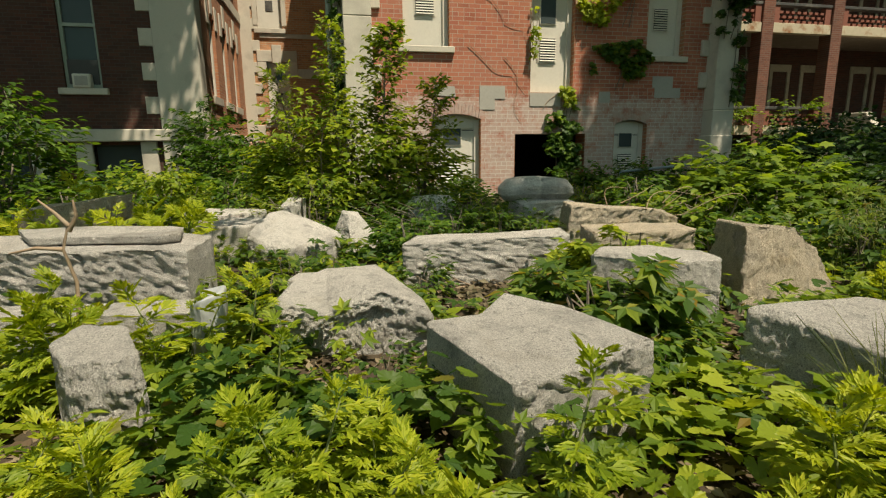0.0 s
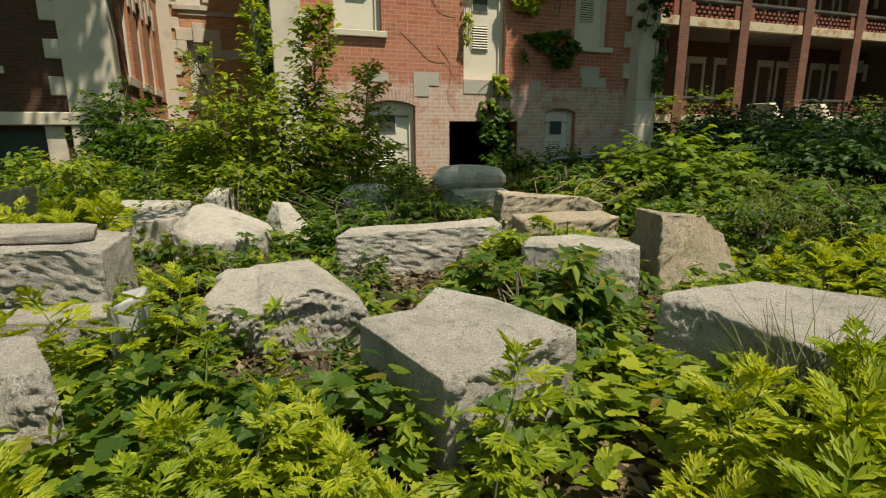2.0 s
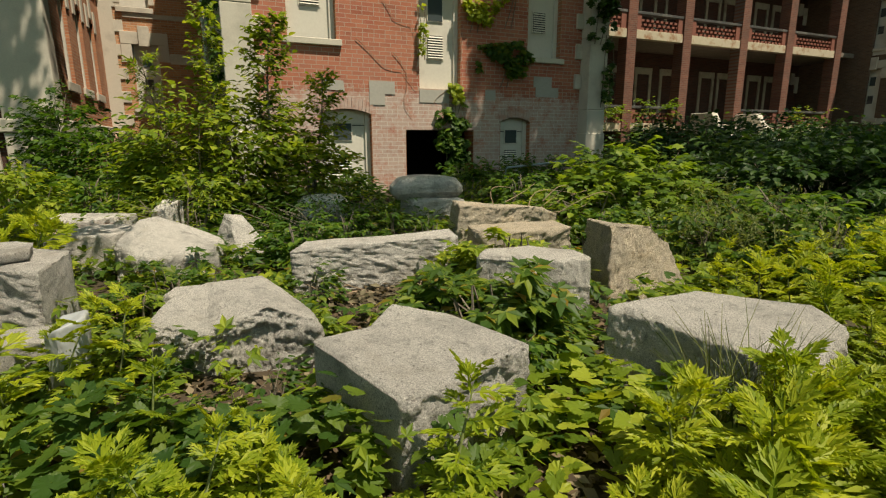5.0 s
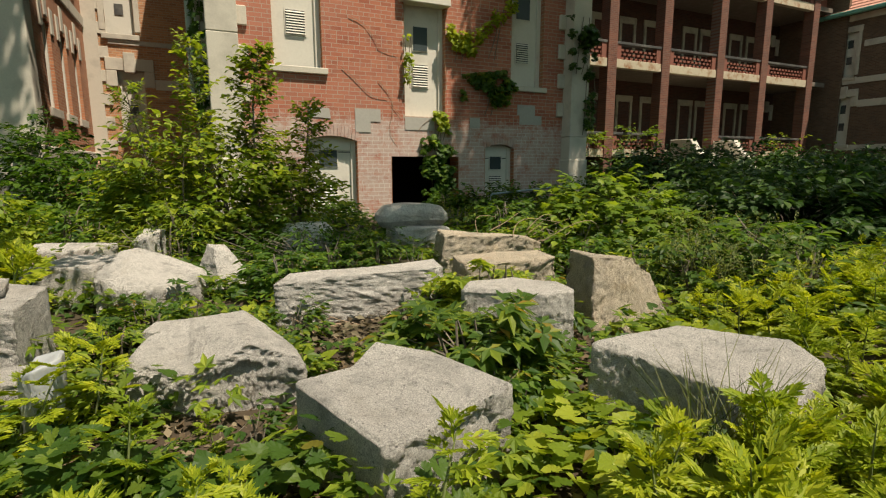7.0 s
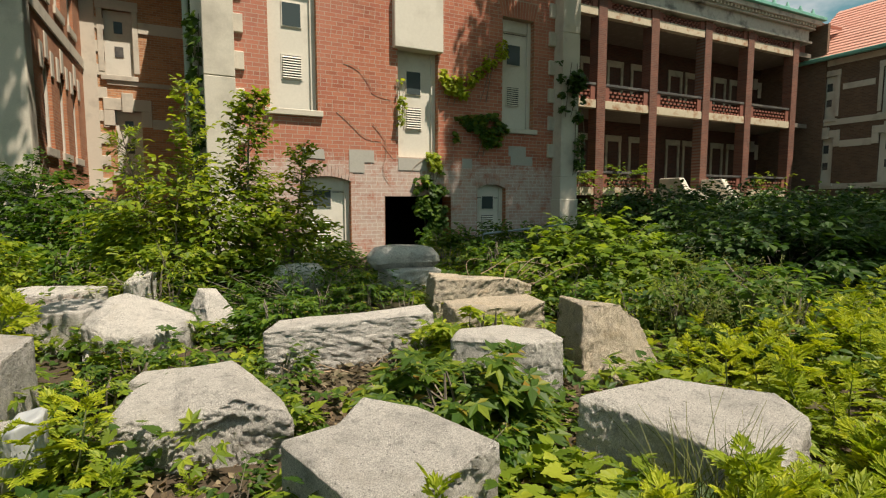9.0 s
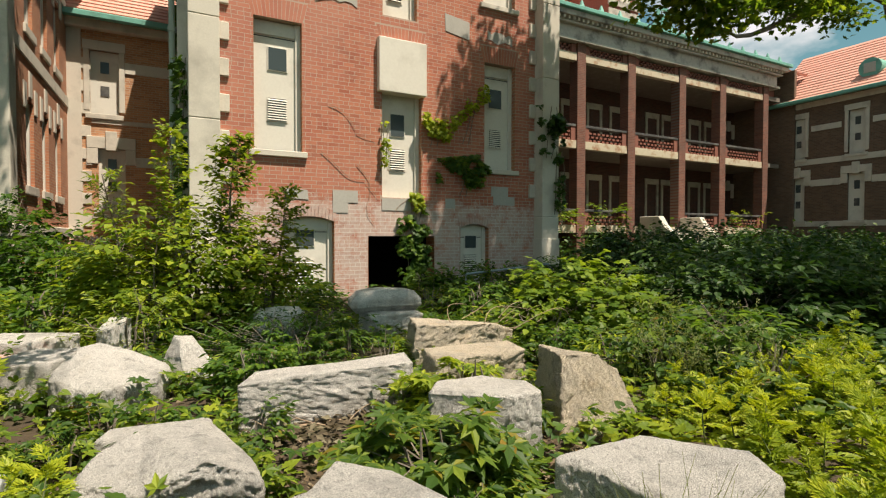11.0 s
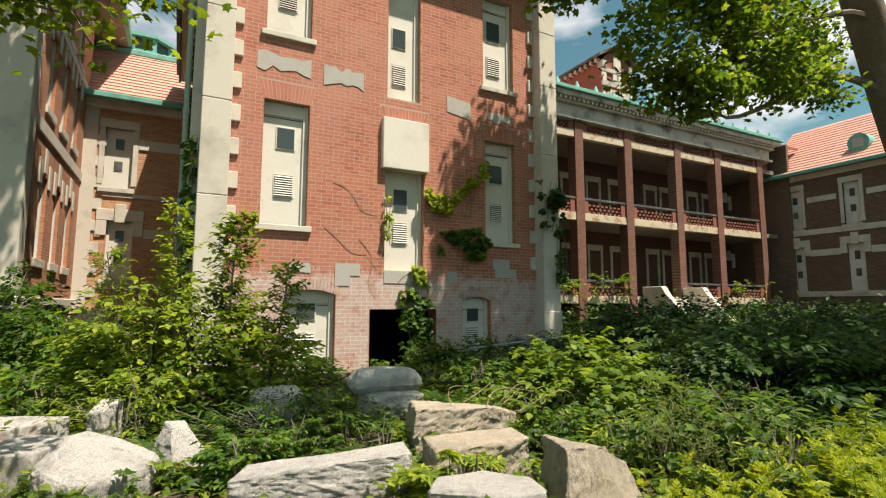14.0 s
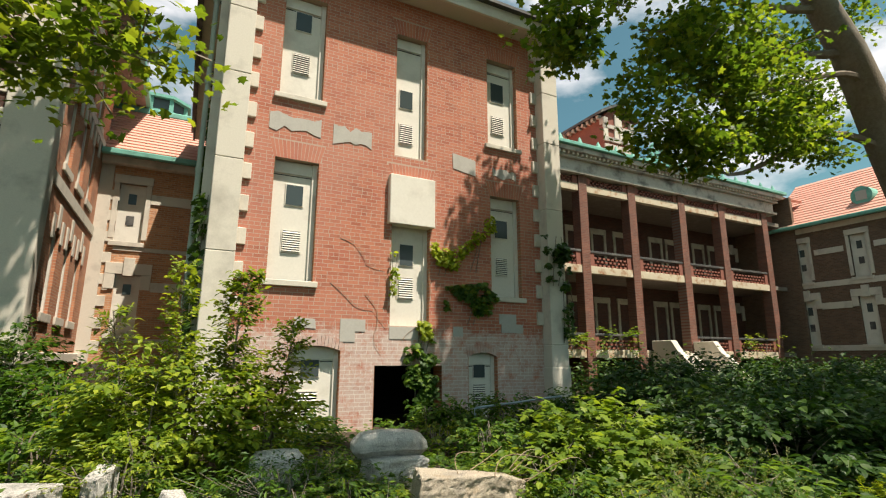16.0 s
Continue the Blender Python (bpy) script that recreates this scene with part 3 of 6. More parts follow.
def arched_window(name, x0, x1, z0, z1, cooler):
    w = setting(name, "tall arched sash window with dark glass", "window")
    y = SY
    slab("pane", (x0, x1, y + 0.14, y + 0.16, z0, z1), M_GLASS, w)
    for a, b in ((x0, x0 + 0.07), (x1 - 0.07, x1)):
        slab("stile", (a, b, y + 0.08, y + 0.139, z0, z1), M_PIPE, w)
    for z in (z0 + 0.02, z0 + (z1 - z0) * 0.66, z1 - 0.09):
        slab("rail", (x0 + 0.07, x1 - 0.07, y + 0.08, y + 0.139, z, z + 0.07), M_PIPE, w)
    slab("sill", (x0 - 0.12, x1 + 0.12, y - 0.09, y + 0.08, z0 - 0.14, z0), M_STONE, w, soft=0.01)
    c = (x0 + x1) / 2
    for dx, tip in ((-0.52, 0.0), (0.0, 0.2), (0.52, 0.0)):
        bm = bmesh.new()
        prism(bm, [(c + dx - 0.14, y - 0.05, z1 - 0.1 + tip), (c + dx + 0.14, y - 0.05, z1 - 0.1 + tip), (c + dx + 0.14, y - 0.05, z1 + 0.22 + tip), (c + dx, y - 0.05, z1 + 0.42 + tip), (c + dx - 0.14, y - 0.05, z1 + 0.22 + tip)], (0, 0.049, 0))
        part("voussoir", bm, M_STONE, w)
    if cooler:
        slab("board", (x0 + 0.07, x1 - 0.07, y + 0.06, y + 0.12, z0 + 0.1, z0 + 0.62), M_IRON, w)
        u = tagged(new("air_conditioner"), "small white air conditioner in a window", "air conditioner")
        slab("body", (c - 0.18, c + 0.18, y - 0.12, y + 0.059, z0 + 0.002, z0 + 0.3), M_PANEL, u, soft=0.02)
        slab("grille", (c - 0.13, c + 0.13, y - 0.126, y - 0.121, z0 + 0.05, z0 + 0.25), M_PATCH, u)


for k, o in enumerate(WEST_WIN):
    arched_window("window_%d" % (11 + k), *o, k == 0)
for k, (x0, x1, z0, z1) in enumerate(WEST_LOW):
    w = setting("window_%d" % (15 + k), "dark basement window between stone piers", "window")
    slab("pane", (x0, x1, SY + 0.15, SY + 0.17, z0, z1), M_GLASS, w)
    for a, b in ((x0 - 0.35, x0), (x1, x1 + 0.35)):
        slab("pier", (a, b, SY - 0.08, SY + 0.1, 0.2, 1.575), M_STONE, w, soft=0.015)
for k, (y0, y1, z0, z1) in enumerate(SIDE_WIN):
    w = setting("window_%d" % (17 + k), "tall white framed window with stone trim", "window")
    slab("pane", (LX - 0.2, LX - 0.17, y0, y1, z0, z1), M_GLASS, w)
    for a, b in ((y0, y0 + 0.08), (y1 - 0.08, y1)):
        slab("stile", (LX - 0.169, LX - 0.08, a, b, z0, z1), M_PANEL, w)
    slab("sill", (LX, LX + 0.06, y0 - 0.15, y1 + 0.15, z0 - 0.2, z0), M_STONE, w, soft=0.01)
    for a, b, t in ((y0 - 0.25, y0, 0.0), (y1, y1 + 0.25, 0.0), ((y0 + y1) / 2 - 0.13, (y0 + y1) / 2 + 0.13, 0.32)):
        slab("voussoir", (LX, LX + 0.035, a, b, z1 - 0.25 + t, z1 + 0.35 + t), M_STONE, w, soft=0.01)

# ---------------------------------------------------------------- porch wing to the east
PY, PB = 17.0, 20.0
COLS = (12.9, 16.05, 19.1, 22.6, 25.75, 29.5)
FLOORS = (2.1, 5.75)
pw = setting("wall_porch_wing", "dim brick wall behind the open porches", "wall")
bm = bmesh.new()
holed(bm, "x", PB, 0.3, 8.4, 36.0, 0.2, 11.0, [])
part("brickwork", bm, M_BRICK_SHADED, pw)
slab("end_wall", (31.3, 31.5, PB - 3.5, PB, 0.2, 11.0), M_BRICK_SHADED_Y, pw)
k = 0
for z in FLOORS:
    for x in (13.6, 15.0, 17.6, 19.3, 20.9, 23.6, 24.9, 27.2, 28.6, 30.3):
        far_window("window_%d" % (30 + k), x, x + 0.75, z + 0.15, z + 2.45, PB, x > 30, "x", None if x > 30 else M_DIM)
        k += 1
porch = tagged(new("porch"), "three-storey brick porch with rusted concrete floors", "porch", kind="structure")
# Column brick is toned down to include the shade lying on the porch.
for x in COLS:
    c = slab("column", (x - 0.24, x + 0.24, PY, PY + 0.5, 0.2, 9.95), brick_face("brick_column_shaded", "x", (0.25, 0.10, 0.065), (0.17, 0.065, 0.045), (0.22, 0.16, 0.13)), porch, "slim red brick column", 0.01) if x == COLS[0] else part("column", bx(x - 0.24, x + 0.24, PY, PY + 0.5, 0.2, 9.95), bpy.data.materials["brick_column_shaded"], porch, "slim red brick column", 0.01)
# Concrete slabs take a dark wood tone to suggest shade beneath them.
for z, lab in ((2.1, ""), (5.75, ""), (9.5, "")):
    slab("floor_slab", (8.5, 31.0, PY + 0.1, PB, z - 0.22, z), M_WOOD, porch)
    for a, b in zip(COLS, COLS[1:]):
        slab("edge_beam", (a + 0.243, b - 0.243, PY + 0.04, PY + 0.3, z - 0.32, z + 0.02), M_RUST, porch, "cream edge beam with rust stains", 0.01)
for z in (2.1, 5.75, 9.5):
    for a, b in zip(COLS, COLS[1:]):
        if z == 2.1 and 19 < a < 22:
            continue
        if z < 9:
            slab("rail", (a + 0.243, b - 0.243, PY + 0.05, PY + 0.35, z + 0.62, z + 0.72), M_IRON, porch, "dark stone rail", 0.01)
        vs, ts = [], []
        rows, n = 3, int((b - a - 0.9) / 0.22)
        x0 = a + 0.3
        for j in range(rows):
            for i in range(n):
                cx = x0 + (i + 0.5 * (j % 2)) * (b - a - 0.75) / n
                cz = z + 0.05 + j * 0.16 if z < 9 else z + 0.05 + j * 0.11
                q = len(vs)
                for y in (PY + 0.12, PY + 0.24):
                    vs += [(cx, y, cz), (cx + 0.15, y, cz), (cx + 0.15, y, cz + 0.085), (cx, y, cz + 0.085)]
                for f in ((0, 1, 5, 4), (1, 2, 6, 5), (2, 3, 7, 6), (3, 0, 4, 7), (0, 3, 2, 1)):
                    ts += [(q + f[0], q + f[1], q + f[2]), (q + f[0], q + f[2], q + f[3])]
        ob = soup("lattice", vs, ts, M_TERRA, porch)
        tagged(ob, "openwork brick lattice", kind="stuff")
        for u in (a + 0.243, b - 0.52):
            slab("lattice_pier", (u, u + 0.27, PY + 0.08, PY + 0.3, z + 0.02, z + 0.62 if z < 9 else z + 0.4), M_TERRA, porch)
slab("entablature", (8.5, 30.4, PY - 0.05, PB, 9.95, 10.6), M_GRIME, porch, "grime-stained stone entablature")
for z0, z1, d in ((9.93, 10.05, 0.16), (10.6, 10.7, 0.25), (10.82, 11.05, 0.45)):
    slab("moulding", (8.5, 30.4 + d, PY - d, PB, z0, z1), M_GRIME, porch, soft=0.02)
x = 9.0
while x < 30.4:
    slab("dentil", (x, x + 0.12, PY - 0.35, PY - 0.1, 10.7, 10.82), M_STONE, porch)
    x += 0.26
slab("gutter", (8.5, 31.0, PY - 0.6, PY - 0.4, 11.05, 11.22), M_COPPER, porch, "green copper gutter", 0.02)
x = 9.0
while x < 30.8:
    bm = bmesh.new()
    bmesh.ops.create_cone(bm, cap_ends=True, segments=8, radius1=0.14, radius2=0.03, depth=0.3, matrix=Matrix.Translation((x, PY - 0.45, 11.36)))
    part("cresting", bm, M_COPPER, porch, "green copper cresting knob")
    x += 1.1
proof = setting("roof_porch_wing", "red clay tile roof behind green cresting", "roof")
bm = bmesh.new()
prism(bm, [(8.4, PY - 0.3, 11.05), (33, PY - 0.3, 11.05), (33, 24, 14.0), (8.4, 24, 14.0)], (0, 0.05, -0.1))
part("deck", bm, M_TILE, proof)
gab = tagged(new("gable_dormer"), "brick dormer with stone-banded front and dark coping", "dormer")
GX, GY, GW = 19.05, 17.5, 0.95
bm = bmesh.new()
prism(bm, [(GX - GW, GY, 11.0), (GX + GW, GY, 11.0), (GX + GW, GY, 13.55), (GX + 0.6, GY, 13.9), (GX, GY, 14.15), (GX - 0.6, GY, 13.9), (GX - GW, GY, 13.55)], (0, 0.4, 0))
part("front_brickwork", bm, M_TERRA, gab)
slab("side_brickwork", (GX - GW + 0.02, GX + GW - 0.02, GY + 0.4, GY + 3.4, 11.0, 13.65), M_TERRA, gab)
for z0, z1, w in ((11.6, 12.1, 1.0), (12.25, 12.5, 1.03), (12.95, 13.15, 1.06)):
    slab("stone_band", (GX - w, GX + w, GY - 0.08, GY - 0.003, z0, z1), M_GRIME, gab, soft=0.01)
for u in (-1.02, -0.3, 0.3 - 0.24, 0.72):
    slab("stone_strip", (GX + u, GX + u + 0.3, GY - 0.06, GY - 0.004, 12.503, 12.947), M_STONE, gab, soft=0.01)
for u in (-1.05, 0.75):
    slab("corbel", (GX + u, GX + u + 0.3, GY - 0.12, GY + 0.2, 13.152, 13.5), M_GRIME, gab, soft=0.02)
slab("pediment_stone", (GX - 0.25, GX + 0.25, GY - 0.07, GY - 0.004, 13.152, 13.85), M_STONE, gab, soft=0.02)
for s in (-1, 1):
    bm = bmesh.new()
    prism(bm, [(GX + s * 1.3, GY - 0.25, 13.6), (GX + s * 0.6, GY - 0.25, 13.98), (GX, GY - 0.25, 14.22), (GX, GY - 0.25, 14.36), (GX + s * 0.6, GY - 0.25, 14.12), (GX + s * 1.3, GY - 0.25, 13.74)], (0, 3.9, 0))
    part("coping", bm, M_IRON, gab)
    x = GX + s * 1.08
    for k in range(9):
        slab("modillion", (x - 0.12, x + 0.12, GY + 0.1 + k * 0.36, GY + 0.26 + k * 0.36, 13.45, 13.62), M_GRIME, gab)
acro = tagged(new("acroterion"), "round green copper ornament on the gutter", "roof ornament")
bm = bmesh.new()
for k in range(24):
    a0, a1 = k * math.tau / 24, (k + 1) * math.tau / 24
    prism(bm, [(20.6 + r * math.sin(a), 16.5, 11.78 + r * math.cos(a)) for r, a in ((0.34, a0), (0.34, a1), (0.5, a1), (0.5, a0))], (0, 0.14, 0))
part("ring", bm, M_COPPER, acro)
slab("boss", (20.45, 20.75, 16.52, 16.62, 11.25, 11.95), M_COPPER, acro, soft=0.03)
slab("end_parapet", (30.5, 32.2, PY + 0.6, PY + 0.9, 9.2, 11.3), M_TERRA, proof, "red brick end parapet")
slab("parapet_cap", (30.4, 32.3, PY + 0.5, PY + 1.0, 11.3, 11.42), M_COPPER, proof)

steps = tagged(new("entrance_steps"), "stone steps with pale sloping cheek walls", "steps", kind="structure")
for x in (19.6, 22.4):
    bm = bmesh.new()
    prism(bm, [(x, 16.95, 0.3), (x, 14.2, 0.3), (x, 14.2, 0.8), (x, 15.6, 2.1), (x, 15.9, 2.55), (x, 16.95, 2.55)], (0.35, 0, 0))
    part("cheek_wall", bm, M_STONE, steps, soft=0.02)
for i in range(9):
    slab("step", (19.95, 22.4, 14.4 + i * 0.28, 16.95, 0.3 + i * 0.19, 0.49 + i * 0.19), M_STONE, steps)

# ---------------------------------------------------------------- far east wing, its long side in shade
EX = 31.5
east = setting("wall_east_wing", "shaded brick wall with pale stone bands", "wall")
EAST_WIN = [(y, y + 0.75, z0, z1) for y in (16.0, 13.2, 10.4, 7.6) for z0, z1 in ((2.5, 4.95), (5.95, 8.2))]
bm = bmesh.new()
holed(bm, "y", EX, 0.35, 3.0, 17.8, 0.2, 9.1, EAST_WIN)
part("brickwork", bm, M_BRICK_SHADED_Y, east)
for z0, z1 in ((2.2, 2.48), (4.4, 4.75), (5.6, 5.9), (7.4, 7.7), (8.75, 9.05)):
    ys = sorted({3.0, 17.8} | {w[0] - 0.31 for w in EAST_WIN} | {w[1] + 0.31 for w in EAST_WIN})
    for a, b in zip(ys, ys[1:]):
        c = (a + b) / 2
        if z0 in (2.2, 5.6, 8.75) or not any(w[0] - 0.3 < c < w[1] + 0.3 for w in EAST_WIN):
            slab("band", (EX - 0.05, EX, a, b, z0, z1), M_STONE, east)
for i, (y0, y1, z0, z1) in enumerate(EAST_WIN):
    far_window("window_%d" % (60 + i), y0, y1, z0, z1, EX, z0 < 5, "y")
eroof = setting("roof_east_wing", "salmon clay tile roof with green gutter", "roof")
bm = bmesh.new()
prism(bm, [(EX - 0.4, 3.0, 9.12), (EX - 0.4, 18.2, 9.12), (EX + 3.6, 17.6, 12.6), (EX + 3.6, 3.0, 12.6)], (0.05, 0, -0.08))
part("deck", bm, M_TILE, eroof)
tiled(eroof, (EX - 0.4, 18.0, 9.16), (0, -15.0, 0), (4.0, 0, 3.48), 17, 50)
slab("gutter", (EX - 0.6, EX - 0.35, 3.0, 18.3, 9.0, 9.2), M_COPPER, eroof, "green copper gutter", 0.03)
dm = tagged(new("round_dormer"), "small round copper roof dormer", "dormer")
bm = bmesh.new()
bmesh.ops.create_cone(bm, cap_ends=True, segments=20, radius1=0.5, radius2=0.5, depth=1.6, matrix=Matrix.Translation((EX + 1.1, 13.2, 10.25)) @ Matrix.Rotation(radians(90), 4, "Y"))
part("hood", bm, M_COPPER, dm, smooth=False)
slab("louvre", (EX + 0.26, EX + 0.29, 12.95, 13.45, 10.0, 10.5), M_PATCH, dm)
# plain walls that close the court behind the camera
court = setting("wall_court", "distant brick range closing the court", "wall")
slab("brickwork", (-40, 45, -45, -44.6, 0.2, 8), M_BRICK_SHADED, court)

# ---------------------------------------------------------------- granite blocks
def stone(label, pts, z1, z0=0.3, lean=(0, 0), rough=0.02, mat=None, seed=0, dome=0.0, cell=0.045, taper=1.04, tops=None, name="granite_block", bevel=0.008, split=None):
    """A rough block: pts is the outline of its top, tops the height of each corner over z1."""
    c = Vector((sum(p[0] for p in pts) / len(pts), sum(p[1] for p in pts) / len(pts)))
    bm = bmesh.new()
    tops = tops or [0] * len(pts)
    up = [bm.verts.new((p[0] - c.x, p[1] - c.y, z1 - z0 + h)) for p, h in zip(pts, tops)]
    dn = [bm.verts.new(((p[0] - c.x) * taper + lean[0], (p[1] - c.y) * taper + lean[1], 0)) for p in pts]
    bm.faces.new(up)
    bm.faces.new(dn[::-1])
    for i in range(len(pts)):
        j = (i + 1) % len(pts)
        bm.faces.new((dn[i], dn[j], up[j], up[i]))
    bmesh.ops.recalc_face_normals(bm, faces=bm.faces)
    bmesh.ops.bevel(bm, geom=list(bm.edges), offset=bevel, segments=1, affect="EDGES", clamp_overlap=True)
    bmesh.ops.triangulate(bm, faces=list(bm.faces))
    for _ in range(7):
        e = [e for e in bm.edges if e.calc_length() > cell]
        if not e or len(bm.faces) > 16000:
            break
        bmesh.ops.subdivide_edges(bm, edges=e, cuts=1)
        bmesh.ops.triangulate(bm, faces=[f for f in bm.faces if len(f.verts) > 3])
    bm.normal_update()
    o = Vector((seed * 7.3, seed * 3.1, seed * 1.7))
    size = max(abs(p[0] - c.x) for p in pts)

    def chips(q, f):
        """Flat fracture planes: each cell has its own height and tilt."""
        near = noise.voronoi(q * f + o)[1][0]
        k = noise.cell_vector(near * 7.7) - Vector((0.5, 0.5, 0.5))
        return k.x * 0.9 + 1.5 * (q * f + o - near).dot(k)

    moves = []
    for v in bm.verts:
        q, n = v.co, v.normal
        flat = 1 - 0.82 * max(n.z, 0)
        if split:
            flat = 0.22 + 1.5 * max(0.0, n.x * split[0] + n.y * split[1]) ** 2
        w = q + noise.noise_vector(q * 9 + o) * 0.035
        w = Vector((w.x, w.y, w.z * 1.7))
        d = noise.noise_vector(q * 3.5 + o) * 0.5
        chip = chips(w, 4.0) * 0.4 + chips(w, 13) * 0.14 + chips(w, 40) * 0.17 + noise.fractal(q * 45 + o, 0.7, 2.1, 3) * 0.2
        swell = noise.noise(q * 2.6 + o) * 0.012 * max(n.z, 0)
        moves.append((d + n * chip) * rough * flat + Vector((0, 0, swell + dome * max(0, 1 - (q.xy.length / size) ** 2) * max(n.z, 0))))
    for v, m in zip(bm.verts, moves):
        v.co += m
    ob = link(name, bm, mat or M_GRANITE, smooth=True)
    ob.location = (c.x, c.y, z0)
    return tagged(ob, label, "stone block", "granite blocks among the weeds")


stone("grey granite block with a smooth side and a split face", [(0.62, 1.70), (0.76, 1.27), (1.23, 1.43), (1.10, 1.76), (0.93, 1.88), (0.82, 1.78)], 0.765, 0.40, seed=1, rough=0.016, cell=0.0115, taper=1.0, tops=[0.02, -0.005, 0.0, 0.01, 0.035, 0.0], split=(0.3, -0.95), bevel=0.012)
stone("rounded granite boulder with a rough broken front", [(0.076, 2.388), (0.311, 2.272), (0.533, 2.235), (0.738, 2.176), (0.719, 2.331), (0.571, 2.804), (0.309, 2.748), (0.15, 2.607)], 0.69, tops=[-0.02, -0.07, 0.01, -0.045, -0.01, 0.04, 0.04, 0.02], z0=0.36, seed=2, rough=0.032, cell=0.012, taper=1.03, bevel=0.02, split=(0.1, -0.9))
stone("long granite beam with a rough-hewn front", [(0.74, 3.13), (1.80, 3.16), (1.86, 3.42), (0.86, 3.36)], 0.765, 0.48, seed=3, rough=0.022, cell=0.013, taper=1.0, split=(0.0, -1.0), bevel=0.006)
stone("broad pale granite slab half sunk in weeds", [(1.635, 1.569), (1.726, 1.448), (1.838, 1.165), (1.921, 0.995), (2.279, 1.131), (2.325, 1.277), (2.056, 1.556)], 0.78, tops=[0.01, -0.01, -0.05, -0.09, -0.025, 0.01, 0.02], z0=0.4, seed=4, rough=0.024, cell=0.015, taper=1.03, bevel=0.015)
stone("tilted tan granite boulder with a pointed top", [(2.38, 2.40), (2.62, 2.34), (2.84, 2.42), (2.90, 2.72), (2.50, 2.74)], 0.86, 0.36, (0.06, -0.06), 0.05, M_GRANITE_TAN, 5, cell=0.016, taper=1.6, tops=[0.04, 0.03, -0.10, -0.14, 0.03])
stone("long granite kerb block with rough sides", [(-1.9, 2.95), (-1.12, 2.84), (-0.30, 2.68), (-0.28, 3.14), (-0.54, 3.34), (-1.9, 3.5)], 0.855, 0.5, seed=6, rough=0.032, cell=0.018, taper=1.0, split=(0.1, -1.0), bevel=0.006)
stone("thin flat granite slab lying on a block", [(-1.27, 3.3), (-1.05, 2.95), (-0.46, 2.87), (-0.38, 2.93), (-0.42, 3.14), (-0.5, 3.22)], 0.905, 0.863, seed=7, rough=0.008, cell=0.03, bevel=0.005, taper=0.985, name="granite_slab")
stone("thin flat granite slab lying on a block", [(-1.85, 3.3), (-1.8, 2.98), (-1.3, 3.0), (-1.33, 3.25)], 0.90, 0.863, seed=27, rough=0.008, cell=0.03, bevel=0.005, taper=0.985, name="granite_slab")
stone("long low granite kerb", [(-1.9, 2.5), (-0.22, 2.40), (-0.2, 2.58), (-1.9, 2.7)], 0.655, 0.4, seed=8, rough=0.012, cell=0.03, bevel=0.006)
stone("mossy granite block with a dark broken face", [(-0.434, 1.793), (-0.405, 1.929), (-0.268, 1.883), (-0.161, 1.656), (-0.233, 1.65), (-0.349, 1.674)], 0.765, tops=[0.005, 0.015, 0.015, -0.005, -0.025, -0.025], z0=0.38, lean=(0.03, -0.05), rough=0.03, seed=9, cell=0.013, taper=1.12, split=(0.2, -0.9))
stone("humped pale granite boulder among weeds", [(-0.27, 4.02), (-0.12, 3.86), (0.12, 3.82), (0.34, 3.98), (0.40, 4.2), (0.16, 4.34), (-0.02, 4.3), (-0.12, 4.22)], 0.74, 0.38, seed=10, rough=0.03, cell=0.018, taper=1.03, bevel=0.02, tops=[-0.03, -0.07, -0.09, -0.07, -0.05, 0.03, 0.13, 0.12])
stone("low granite block half hidden by creeper", [(0.10, 2.98), (0.3, 2.84), (0.62, 2.92), (0.6, 3.1), (0.15, 3.12)], 0.62, 0.4, seed=11, cell=0.02)
stone("flat pale granite block", [(-0.74, 4.42), (-0.3, 4.3), (-0.15, 4.75), (-0.5, 4.95)], 0.74, 0.36, seed=12, cell=0.025, bevel=0.012)
stone("flat pale granite block", [(-1.25, 5.5), (-0.6, 5.3), (-0.3, 5.6), (-0.9, 5.9)], 0.73, 0.36, seed=13, cell=0.03, bevel=0.012)
stone("small white granite block", [(-0.18, 5.5), (-0.04, 5.38), (0.08, 5.66), (-0.10, 5.8)], 0.80, 0.36, seed=14, cell=0.025, tops=[-0.05, 0.0, 0.03, 0.03])
stone("dark wedge-shaped boulder under leaves", [(0.42, 4.68), (0.48, 4.56), (0.6, 4.62), (0.56, 4.78)], 0.77, 0.36, (0.08, -0.04), 0.03, seed=15, cell=0.02, taper=3.2, tops=[0.03, 0.0, -0.05, 0.0])
stone("grey granite block in shade", [(1.18, 5.9), (1.72, 5.88), (1.78, 6.3), (1.24, 6.35)], 0.75, 0.3, seed=16, dome=0.03, cell=0.03, rough=0.03, bevel=0.05)
stone("large rounded granite block resting on another", [(2.08, 5.3), (2.86, 5.24), (2.92, 5.62), (2.14, 5.66)], 0.96, 0.76, seed=17, dome=0.05, rough=0.025, cell=0.025, bevel=0.07)
stone("upright rough granite block", [(2.2, 5.12), (2.78, 5.1), (2.82, 5.6), (2.24, 5.6)], 0.77, 0.34, seed=18, rough=0.05, cell=0.025)
stone("rough tan granite block", [(1.92, 3.06), (2.66, 3.08), (2.72, 3.4), (2.0, 3.42)], 0.78, 0.34, seed=19, rough=0.045, cell=0.02, mat=M_GRANITE_TAN)
stone("pale broken granite slab", [(1.57, 2.45), (1.9, 2.2), (2.10, 2.2), (2.15, 2.40), (2.0, 2.62), (1.7, 2.62)], 0.79, 0.36, seed=20, rough=0.022, cell=0.016, bevel=0.015)
